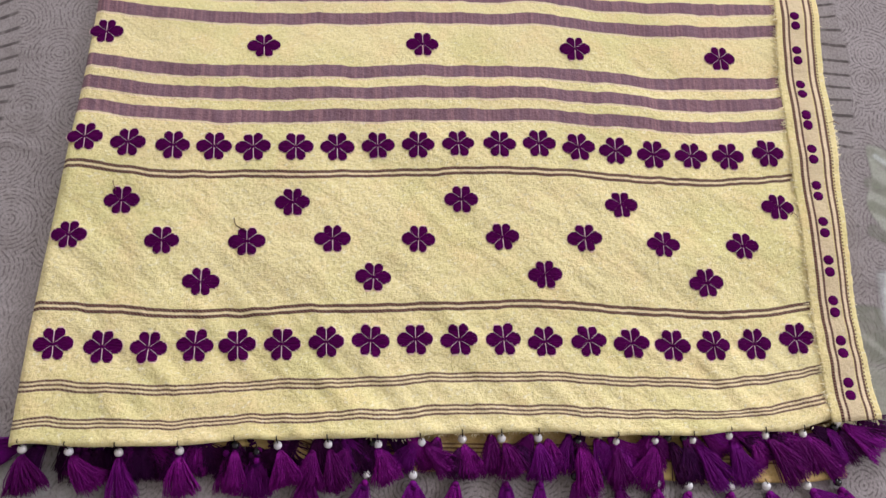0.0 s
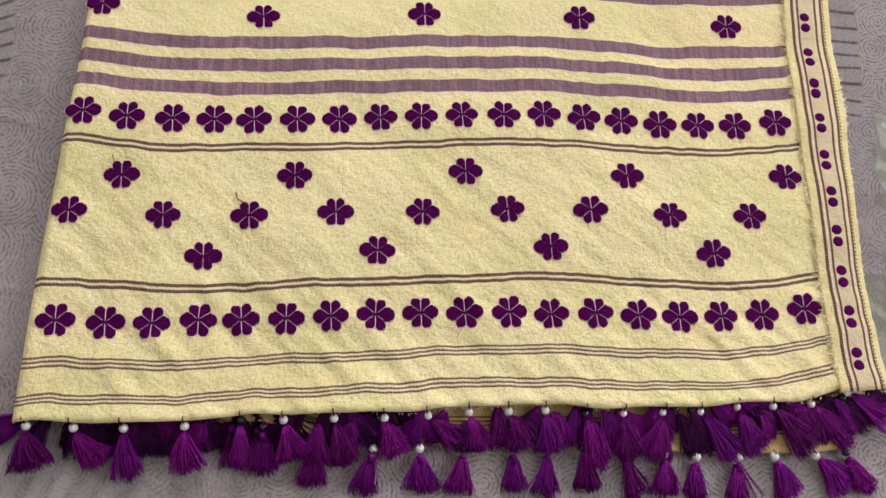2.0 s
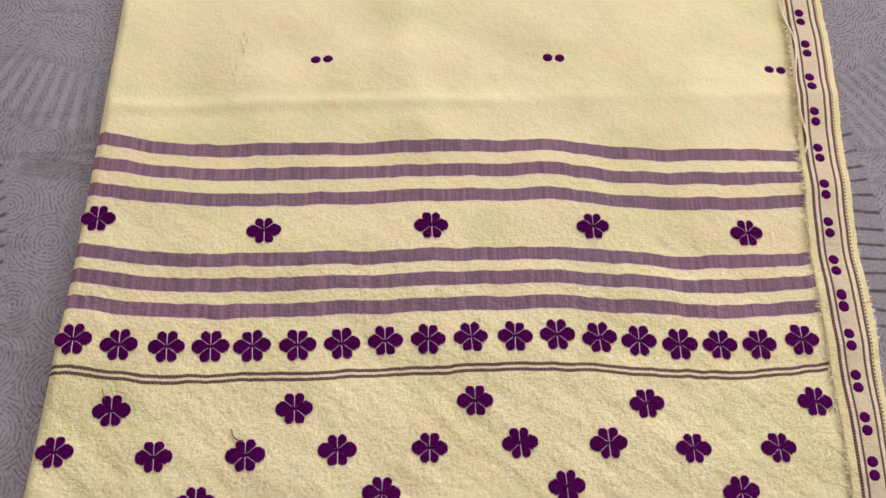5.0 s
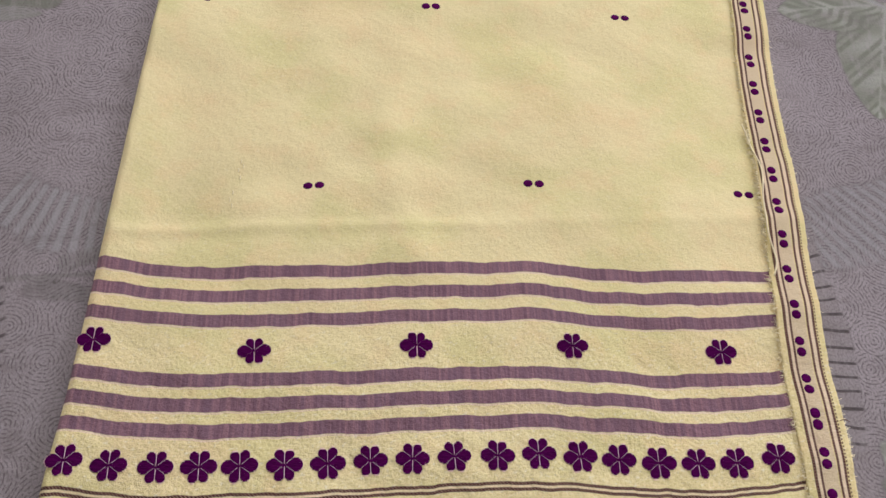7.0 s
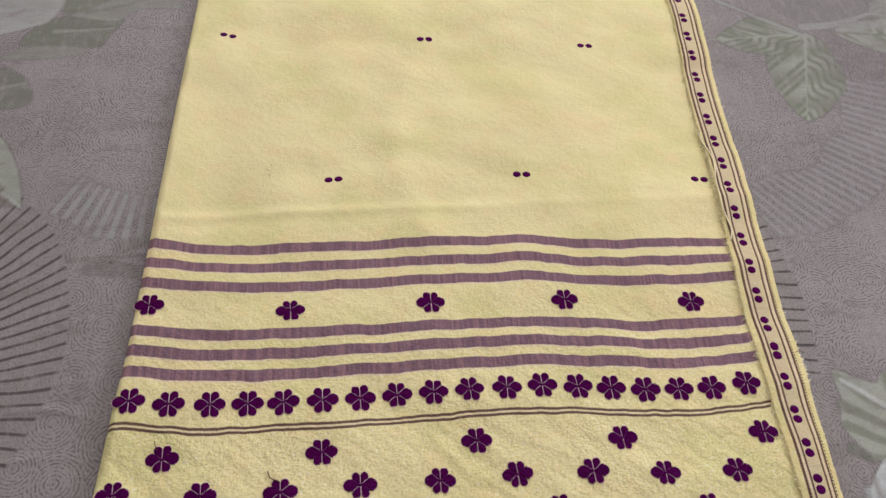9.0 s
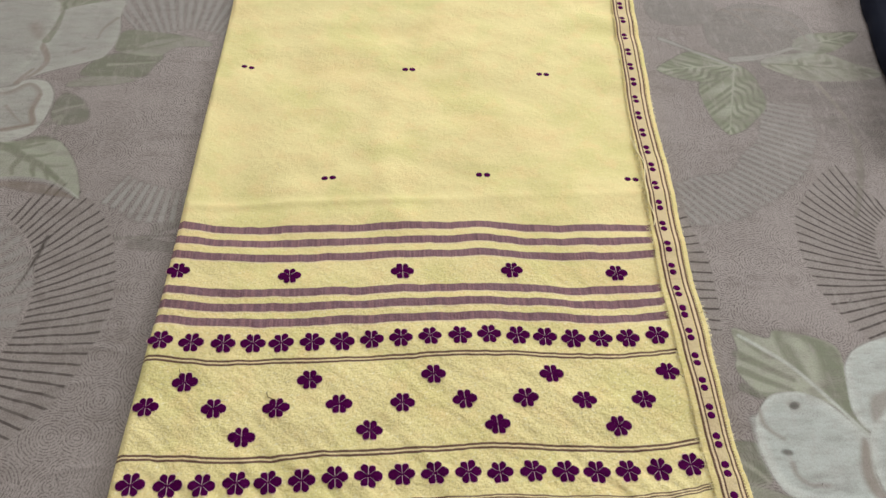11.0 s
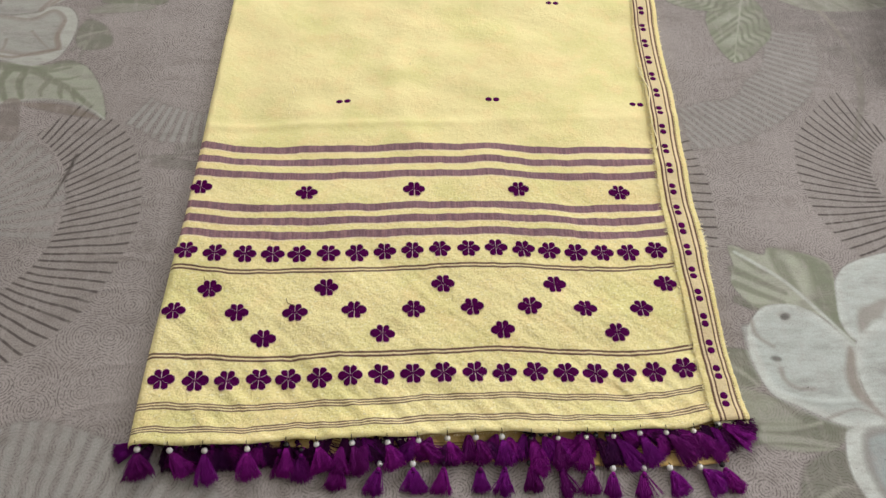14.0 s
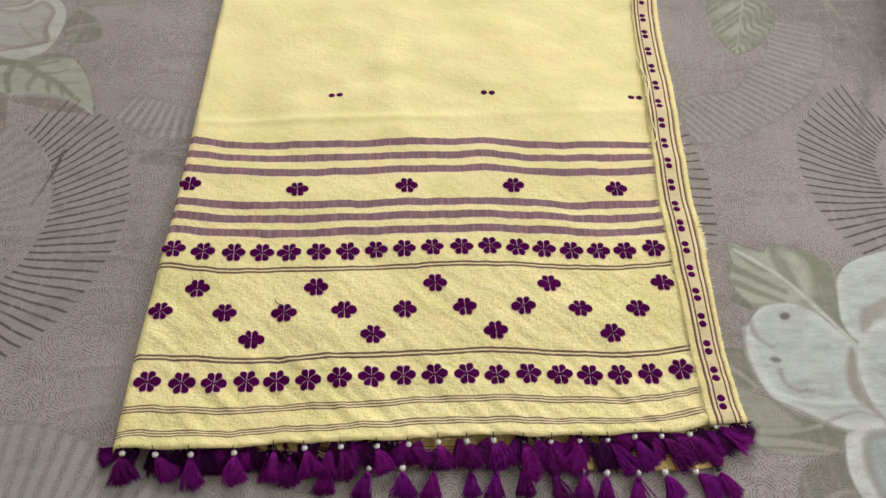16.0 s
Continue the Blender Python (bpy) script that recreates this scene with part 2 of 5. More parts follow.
def sheet_material():
    """Printed cotton: dusky ground with rings of dashes, ray fans, and the painted leaves and petals of the print."""
    n = Nodes("printed_bed_sheet", 0.8, 0, 0.2)
    o = n.coords("Object")
    x, y, _ = n.split(o)
    att = n.t.nodes.new("ShaderNodeAttribute")
    att.attribute_name = "print"
    wob = n.noise(o, 14.0, 2.0)
    big = n.noise(o, 5.0, 3.0)
    ground = n.mix(n.ramp(big, 0.35, 0.65), (0.312, 0.279, 0.275), (0.380, 0.341, 0.339))
    # rings of dashes
    vor = n.t.nodes.new("ShaderNodeTexVoronoi")
    vor.voronoi_dimensions = "2D"
    n.put(vor.inputs["Vector"], o)
    vor.inputs["Scale"].default_value = 24.0
    warp = n.noise(o, 55.0, 2.0)
    d = n.math("ADD", vor.outputs["Distance"], n.math("MULTIPLY", n.math("SUBTRACT", warp, 0.5), 0.10))
    ring = n.math("SINE", n.math("MULTIPLY", d, 2 * math.pi / 0.075))
    dash = n.noise(o, 290.0, 2.0, 0.6)
    ring = n.math("MULTIPLY", n.ramp(ring, 0.15, 0.75), n.ramp(dash, 0.40, 0.56))
    patch = n.ramp(n.noise(o, 9.0, 2.0), 0.30, 0.55, 0.35, 1.0)
    ground = n.mix(n.math("MULTIPLY", n.math("MULTIPLY", ring, patch), 0.86), ground, (0.120, 0.102, 0.102))
    fleck = n.ramp(n.noise(n.scaled(o, (420, 260, 1)), 1.0, 2.0), 0.50, 0.75, 0.0, 0.45)
    ground = n.mix(fleck, ground, (0.36, 0.33, 0.325))

    def fan(cx, cy, r0, r1, a0, a1, step, twist, half, tone=0.75, flip=1.0):
        dx, dy = n.math("MULTIPLY", n.math("SUBTRACT", x, cx), flip), n.math("SUBTRACT", y, cy)
        r = n.math("SQRT", n.math("ADD", n.math("MULTIPLY", dx, dx), n.math("MULTIPLY", dy, dy)))
        r = n.math("ADD", r, n.math("MULTIPLY", n.math("SUBTRACT", wob, 0.5), 0.016))
        th = n.math("ARCTAN2", dy, dx)
        tw = n.math("SUBTRACT", th, n.math("MULTIPLY", n.math("LOGARITHM", n.math("DIVIDE", r, r0), math.e), twist))
        tw = n.math("ADD", tw, n.math("MULTIPLY", n.math("SUBTRACT", n.noise(o, 20.0, 1.0), 0.5), 0.03))
        k = n.math("FRACT", n.math("ADD", n.math("DIVIDE", tw, step), 100.0))
        off = n.math("MULTIPLY", n.math("MULTIPLY", n.math("ABSOLUTE", n.math("SUBTRACT", k, 0.5)), step), r)
        line = n.ramp(off, half * 0.55, half * 1.25, 1.0, 0.0)
        inside = n.math("MULTIPLY", n.ramp(r, r0 - 0.002, r0 + 0.002), n.ramp(r, r1 - 0.002, r1 + 0.002, 1.0, 0.0))
        inside = n.math("MULTIPLY", inside, n.math("MULTIPLY", n.ramp(th, a0 - 0.01, a0 + 0.01), n.ramp(th, a1 - 0.01, a1 + 0.01, 1.0, 0.0)))
        worn = n.ramp(n.noise(o, 60.0, 3.0), 0.25, 0.5, 0.55, 1.0)
        return inside, n.math("MULTIPLY", n.math("MULTIPLY", inside, line), n.math("MULTIPLY", worn, tone))

    fans = [
        fan(-0.561, 0.308, 0.152, 0.238, -1.05, 0.92, radians(3.35), 0.30, 0.0016, 0.85),
        fan(0.655, 0.340, 0.085, 0.180, -0.78, 1.12, radians(4.4), 0.30, 0.0015, 0.9, -1.0),
        fan(-0.100, 0.340, 0.300, 0.456, -0.23, 0.19, radians(1.75), 0.05, 0.0014, 0.9),
        fan(0.760, 0.350, 0.085, 0.150, 1.2, 2.3, radians(5.0), -0.3, 0.0012, 0.5),
    ]
    flat = n.any_of([f[0] for f in fans])
    ground = n.mix(n.math("MULTIPLY", flat, 0.75), ground, (0.305, 0.275, 0.268))
    ground = n.mix(n.any_of([f[1] for f in fans]), ground, (0.042, 0.033, 0.032))
    worn = n.ramp(n.noise(n.scaled(o, (26, 70, 1)), 1.0, 4.0, 0.65), 0.30, 0.62, 0.66, 1.0)
    inked = n.mix(n.ramp(n.noise(n.scaled(o, (30, 90, 1)), 1.0, 4.0, 0.7), 0.4, 0.7, 0.0, 0.22), att.outputs["Color"], (0.20, 0.195, 0.165))
    c = n.mix(n.math("MULTIPLY", att.outputs["Alpha"], worn), ground, inked)
    grime = n.ramp(n.noise(o, 3.2, 5.0, 0.6), 0.5, 0.75, 0.0, 0.22)
    c = n.mix(grime, c, (0.17, 0.152, 0.142))
    specks = n.ramp(n.noise(o, 150.0, 1.0, 0.3), 0.80, 0.83, 0.0, 0.7)
    c = n.mix(specks, c, (0.08, 0.07, 0.06))
    grain = n.noise(n.scaled(o, (700, 420, 1)), 1.0, 3.0, 0.7)
    c = n.mix(n.math("MULTIPLY", n.ramp(grain, 0.35, 0.60, 0.50, 0.0), n.ramp(att.outputs["Alpha"], 0.0, 1.0, 1.0, 0.4)), c, (0.13, 0.115, 0.11))
    c = n.mix(n.ramp(n.noise(n.scaled(o, (120, 34, 1)), 1.0, 4.0, 0.7), 0.48, 0.72, 0.0, 0.30), c, (0.42, 0.385, 0.38))
    blot = n.ramp(n.noise(n.scaled(o, (17, 40, 1)), 1.0, 5.0, 0.7), 0.50, 0.70, 0.0, 0.34)
    c = n.mix(blot, c, (0.15, 0.128, 0.122))
    n.colour(c)
    thread = n.math("ADD", n.noise(n.scaled(o, (1000, 140, 1)), 1.0, 2.0), n.noise(n.scaled(o, (140, 1000, 1)), 1.0, 2.0))
    n.bump(n.math("ADD", n.math("MULTIPLY", thread, 0.3), n.noise(o, 300.0, 3.0)), 0.22, 0.0008)
    return n.m


M_SHAWL, M_BORDER, M_UNDER_SHADED = shawl_material(), border_material(), under_material()
M_SATIN = satin_material()
M_STITCH = plain_material("pale_pink_ground_thread", (0.92, 0.76, 0.76), 0.85, 0, 0.05, 900.0, 0.1)
M_PAD = plain_material("pink_outline_thread", (0.90, 0.64, 0.60), 0.85, 0, 0.05, 900.0, 0.05)
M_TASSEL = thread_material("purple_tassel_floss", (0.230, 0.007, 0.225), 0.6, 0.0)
# the same floss darkened: deep shade under the hem put into its colour
M_TASSEL_SHADED = thread_material("shade_darkened_purple_floss", (0.060, 0.004, 0.060), 0.7, 0.0)
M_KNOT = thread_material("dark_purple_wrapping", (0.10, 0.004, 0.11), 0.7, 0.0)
M_FRAY = plain_material("pale_yellow_loose_thread", (0.90, 0.82, 0.55), 0.9, 0, 0.1, 900.0, 0.1)
M_BROWN = thread_material("brown_loose_thread", (0.20, 0.11, 0.06), 0.8, 0.0)
M_BLACK = thread_material("black_loop_thread", (0.02, 0.015, 0.02), 0.6, 0.0)
M_PEARL = plain_material("silver_pearl_bead", (0.82, 0.80, 0.78), 0.25, 0.15, 0.6, 80.0, 0.1)
M_WHITE = plain_material("white_pearl_bead", (0.82, 0.81, 0.83), 0.3, 0.0, 0.5, 80.0, 0.05)
M_JET = plain_material("black_glass_bead", (0.012, 0.010, 0.014), 0.12, 0.0, 0.6, 80.0, 0.1)
M_SHEET = sheet_material()
M_NAVY = plain_material("navy_silk", (0.008, 0.011, 0.025), 0.85, 0, 0.08, 300.0, 0.3)
M_GOLD = plain_material("gold_zari_thread", (0.30, 0.16, 0.055), 0.45, 0.4, 0.4, 900.0, 0.6)
M_RED = plain_material("pink_red_cotton", (0.42, 0.03, 0.07), 0.75, 0, 0.2, 500.0, 0.35)
M_POLY = plain_material("milky_polythene", (0.62, 0.63, 0.62), 0.25, 0, 0.5, 40.0, 0.15)
M_YELLOW2 = plain_material("yellow_folded_cotton", (0.72, 0.58, 0.18), 0.8, 0, 0.2, 400.0, 0.15)
M_WALL = plain_material("cream_wall_paint", (0.50, 0.47, 0.42), 0.85, 0, 0.2, 30.0, 0.1)
M_CEIL = plain_material("white_ceiling_paint", (0.62, 0.61, 0.59), 0.9, 0, 0.2, 30.0, 0.08)
M_FLOOR = plain_material("grey_cement_floor", (0.30, 0.29, 0.27), 0.6, 0, 0.3, 20.0, 0.3)
M_MATTRESS = plain_material("striped_mattress_ticking", (0.50, 0.46, 0.42), 0.85, 0, 0.2, 60.0, 0.2)
M_FRAME = plain_material("brown_window_wood", (0.16, 0.085, 0.045), 0.5, 0, 0.35, 60.0, 0.4)


# ---- mesh helpers ----
def link(name, mesh, material, parent=None, label="", smooth=True):
    if material:
        mesh.materials.append(material)
    if smooth:
        mesh.polygons.foreach_set("use_smooth", [True] * len(mesh.polygons))
    ob = new(name, mesh)
    if parent:
        ob.parent = parent
    if label:
        tagged(ob, label)
    return ob


def part(name, bm, material, parent=None, label="", smooth=True):
    me = bpy.data.meshes.new(name)
    bm.to_mesh(me)
    bm.free()
    return link(name, me, material, parent, label, smooth)


def from_lists(name, verts, faces, material, parent=None, label="", smooth=True):
    me = bpy.data.meshes.new(name)
    me.from_pydata(verts, [], faces)
    me.update()
    return link(name, me, material, parent, label, smooth)


def grid_mesh(name, P, UV=None):
    """A mesh from an array of points (rows, columns, 3)."""
    r, c, _ = P.shape
    idx = np.arange(r * c).reshape(r, c)
    q = np.stack([idx[:-1, :-1], idx[:-1, 1:], idx[1:, 1:], idx[1:, :-1]], -1).reshape(-1, 4)
    me = bpy.data.meshes.new(name)
    me.vertices.add(r * c)
    me.vertices.foreach_set("co", P.reshape(-1).astype(np.float32))
    me.loops.add(q.size)
    me.loops.foreach_set("vertex_index", q.reshape(-1).astype(np.int32))
    me.polygons.add(len(q))
    me.polygons.foreach_set("loop_start", np.arange(0, q.size, 4, dtype=np.int32))
    me.update(calc_edges=True)
    if UV is not None:
        layer = me.uv_layers.new(name="UVMap")
        layer.data.foreach_set("uv", UV.reshape(-1, 2)[q.reshape(-1)].reshape(-1).astype(np.float32))
    me.validate()
    return me


def box(bm, x0, x1, y0, y1, z0, z1, bevel=0.0):
    made = bmesh.ops.create_cube(bm, size=1.0)["verts"]
    for v in made:
        v.co = Vector(((x0 + x1) / 2 + v.co.x * (x1 - x0), (y0 + y1) / 2 + v.co.y * (y1 - y0), (z0 + z1) / 2 + v.co.z * (z1 - z0)))
    if bevel:
        edges = list({e for v in made for e in v.link_edges})
        bmesh.ops.bevel(bm, geom=edges, offset=bevel, segments=3, affect="EDGES", profile=0.5)


def tube(verts, faces, pts, radii, sides=4):
    """Append a thin tapered tube along pts to the lists."""
    base = len(verts)
    for i, p in enumerate(pts):
        a, b = pts[max(i - 1, 0)], pts[min(i + 1, len(pts) - 1)]
        t = (b - a).normalized() if (b - a).length > 1e-9 else Vector((0, 1, 0))
        s = t.cross(Vector((0.1, 0.2, 1))).normalized()
        u = s.cross(t)
        for k in range(sides):
            w = 2 * math.pi * k / sides
            verts.append(p + (s * math.cos(w) + u * math.sin(w)) * radii[i])
    for i in range(len(pts) - 1):
        for k in range(sides):
            k2 = (k + 1) % sides
            faces.append((base + i * sides + k, base + i * sides + k2, base + (i + 1) * sides + k2, base + (i + 1) * sides + k))
    faces.append(tuple(base + k for k in reversed(range(sides))))
    faces.append(tuple(base + (len(pts) - 1) * sides + k for k in range(sides)))


# ---- shape of the folded shawl ----
CLOTH_TOP = 0.012
WX = (-0.285, -0.263, -0.232, -0.198, -0.11, 0.0, 0.08, 0.15, 0.20, 0.245, 0.283)


def sway(x, v):
    """How far the woven lines wander along the length."""
    left = 0.0305 * v if v < 0.45 else 0.0137
    right = max(0.005 - 0.027 * v, -0.006)
    vals = (left * 1.1, left, left * 0.30, -0.0042 + 0.009 * min(v, 0.4), -0.0008, 0.0020, 0.0034, -0.0030, -0.0066, -0.0050, right)
    fade = 1.0 if v < 0.45 else max(0.0, 1 - (v - 0.45) / 0.3)
    tilt = -0.045 * x * min(max((v - 0.4) / 0.25, 0), 1)
    xs = (x - 0.018, x - 0.009, x, x + 0.009, x + 0.018)
    low = min(max((0.078 - v) / 0.018, 0.0), 1.0)
    upper = np.interp(x, (-0.285, -0.2, 0.0, 0.1, 0.2, 0.24, 0.283), (-0.0020, 0.0, 0.0010, -0.0010, 0.0028, 0.0036, 0.0045))
    lower = np.interp(x, (-0.285, -0.2, 0.0, 0.1, 0.2, 0.24, 0.283), (-0.0050, -0.0020, 0.0, -0.0026, 0.0010, 0.0030, 0.0045))
    tuck = float(upper + (lower - upper) * min(max((0.056 - v) / 0.022, 0.0), 1.0)) * low
    droop = -0.0016 * min(max((v - 0.31) / 0.04, 0.0), 1.0) * min(max((x - 0.08) / 0.08, 0.0), 1.0)
    return float(np.mean(np.interp(xs, WX, vals))) * fade + tilt + tuck + droop


def left_edge(y):
    return float(np.interp(y, (0.0, 0.044, 0.107, 0.165, 0.228, 0.291, 0.37, 0.45, 0.56, 0.64, 0.73, 0.83, 1.4), (-0.2875, -0.286, -0.283, -0.2785, -0.274, -0.269, -0.265, -0.261, -0.256, -0.252, -0.2475, -0.243, -0.22)))


def right_edge(y):
    return float(np.interp(y, (0.0, 0.28, 0.344, 0.456, 0.593, 0.77, 0.86, 1.4), (0.281, 0.282, 0.286, 0.294, 0.306, 0.328, 0.341, 0.41)))


def border_line(y):
    return float(np.interp(y, (0.0, 0.14, 0.2, 0.327, 0.39, 0.49, 0.594, 0.697, 0.836, 1.4), (0.2975, 0.299, 0.301, 0.305, 0.310, 0.319, 0.324, 0.334, 0.348, 0.41)))


def seam(y):
    """The border's inner edge, sewn nearer to its dots up the cloth."""
    return border_line(y) - float(np.interp(y, (0.28, 0.42, 0.6, 0.9), (0.0182, 0.0155, 0.0138, 0.0128)))


def border_right(y):
    return border_line(y) + float(np.interp(y, (0.02, 0.085, 0.156, 0.248, 0.31, 1.4), (0.0205, 0.0175, 0.0185, 0.0235, 0.0230, 0.0235)))


def hem(x):
    return 0.0195 + 0.0014 * math.sin(x * 37) + 0.0009 * math.sin(x * 91 + 1) + 0.0012 * noise.noise((x * 48, 0.3, 6.6)) + (0.004 * max(0, (x - 0.25) / 0.03) if x > 0.25 else 0)


def top_height(x, y):
    z = CLOTH_TOP
    z += 0.0030 * noise.noise((x * 8, y * 9, 1.3)) + 0.0026 * noise.noise((x * 17 + 4, y * 24, 5.1))
    low = max(0.15, 1 - y / 0.42)
    z += 0.0045 * max(0.0, 1 - (y - 0.015) / 0.06) ** 2 if y < 0.075 else 0.0
    z += 0.0020 * noise.noise((y * 42, x * 9, 3.3)) * math.exp(-max(0.0, right_edge(y) - x) / 0.028)
    z += 0.0027 * noise.noise((x * 13 + y * 5, y * 15 - x * 6, 11.7)) * min(1, max(0, (y - 0.30) / 0.15))
    pucker = max(0.0, 1 - y / 0.16)
    z += 0.0012 * pucker * noise.noise((x * 62 + y * 55, y * 50 - x * 18, 4.4))
    z += 0.0021 * max(0.0, 1 - y / 0.25) * noise.noise(((x + y) * 75, (x - y) * 16, 9.1))
    z += 0.0012 * noise.noise((x * 38 + y * 22, y * 44, 2.2)) * low + 0.0004 * noise.noise((x * 90 - y * 60, y * 100, 8.2)) * low
    z += 0.0014 * math.exp(-((y - 0.437 - 0.02 * x) / 0.006) ** 2) * (1 if x < 0.05 else 0.4)
    z += 0.0020 * math.exp(-((x - 0.02 - 0.05 * math.sin(y * 9)) / 0.02) ** 2) * max(0, min(1, (y - 0.35) / 0.1))
    z += 0.0014 * math.sin(max(0, y - 0.35) * 14 + x * 6) * min(1, max(0, (y - 0.42) / 0.2))
    return z


# ---- room and bed ----
def wall(name, x0, x1, y0, y1, z0, z1):
    bm = bmesh.new()
    box(bm, x0, x1, y0, y1, z0, z1)
    return tagged(part(name, bm, M_WALL, smooth=False), "plain cream painted plaster wall", "wall", kind="structure")


def wall_with_window(name, along, at, thick, a0, a1, w0, w1, s0, s1):
    """A wall with a window opening from w0 to w1 along it and s0 to s1 in height."""
    bm = bmesh.new()
    for p0, p1, q0, q1 in ((a0, w0, FLOOR_Z, CEIL_Z), (w1, a1, FLOOR_Z, CEIL_Z), (w0, w1, FLOOR_Z, s0), (w0, w1, s1, CEIL_Z)):
        if along == "x":
            box(bm, p0, p1, at, at + thick, q0, q1)
        else:
            box(bm, at, at + thick, p0, p1, q0, q1)
    return tagged(part(name, bm, M_WALL, smooth=False), "plain cream painted plaster wall with a window", "wall", kind="structure")


def window(name, along, at, w0, w1, s0, s1):
    root = None
    for k, (p0, p1, q0, q1) in enumerate(((w0, w1, s0, s0 + 0.05), (w0, w1, s1 - 0.05, s1), (w0, w0 + 0.05, s0 + 0.05, s1 - 0.05), (w1 - 0.05, w1, s0 + 0.05, s1 - 0.05))):
        bm = bmesh.new()
        if along == "x":
            box(bm, p0, p1, at, at + 0.06, q0, q1, 0.004)
        else:
            box(bm, at, at + 0.06, p0, p1, q0, q1, 0.004)
        if root is None:
            root = tagged(part(name, bm, M_FRAME, smooth=False), "brown wooden window frame, open to daylight", "window", kind="structure")
        else:
            part("window_frame", bm, M_FRAME, root, smooth=False)


wall_with_window("wall_north", "x", ROOM_Y1, 0.15, ROOM_X0 - 0.15, ROOM_X1 + 0.15, -0.2, 1.6, 1.4, 3.1)
window("window_1", "x", ROOM_Y1 + 0.05, -0.2, 1.6, 1.4, 3.1)
wall_with_window("wall_east", "y", ROOM_X1, 0.15, ROOM_Y0, ROOM_Y1, -0.7, 0.9, 0.95, 2.35)
window("window_2", "y", ROOM_X1 + 0.05, -0.7, 0.9, 0.95, 2.35)
wall("wall_south", ROOM_X0 - 0.15, ROOM_X1 + 0.15, ROOM_Y0 - 0.15, ROOM_Y0, FLOOR_Z, CEIL_Z)
wall("wall_west", ROOM_X0 - 0.15, ROOM_X0, ROOM_Y0, ROOM_Y1, FLOOR_Z, CEIL_Z)
_bm = bmesh.new()
box(_bm, ROOM_X0 - 0.15, ROOM_X1 + 0.15, ROOM_Y0 - 0.15, ROOM_Y1 + 0.15, FLOOR_Z - 0.1, FLOOR_Z)
tagged(part("floor", _bm, M_FLOOR, smooth=False), "grey cement floor under the bed", "floor", kind="structure")
_bm = bmesh.new()
box(_bm, ROOM_X0 - 0.15, ROOM_X1 + 0.15, ROOM_Y0 - 0.15, ROOM_Y1 + 0.15, CEIL_Z, CEIL_Z + 0.1)
tagged(part("ceiling", _bm, M_CEIL, smooth=False), "white painted ceiling", "ceiling", kind="structure")
BED = (-1.15, 1.35, -0.95, 1.55)
_bm = bmesh.new()
box(_bm, BED[0], BED[1], BED[2], BED[3], FLOOR_Z, -0.004, 0.03)
tagged(part("mattress", _bm, M_MATTRESS), "thick mattress under the printed sheet", "mattress")


# ---- printed bed sheet ----
def soft(d, w=0.0016):
    """1 inside (d < 0), 0 outside, with a soft rim."""
    return np.clip(0.5 - d / (2 * w), 0, 1)


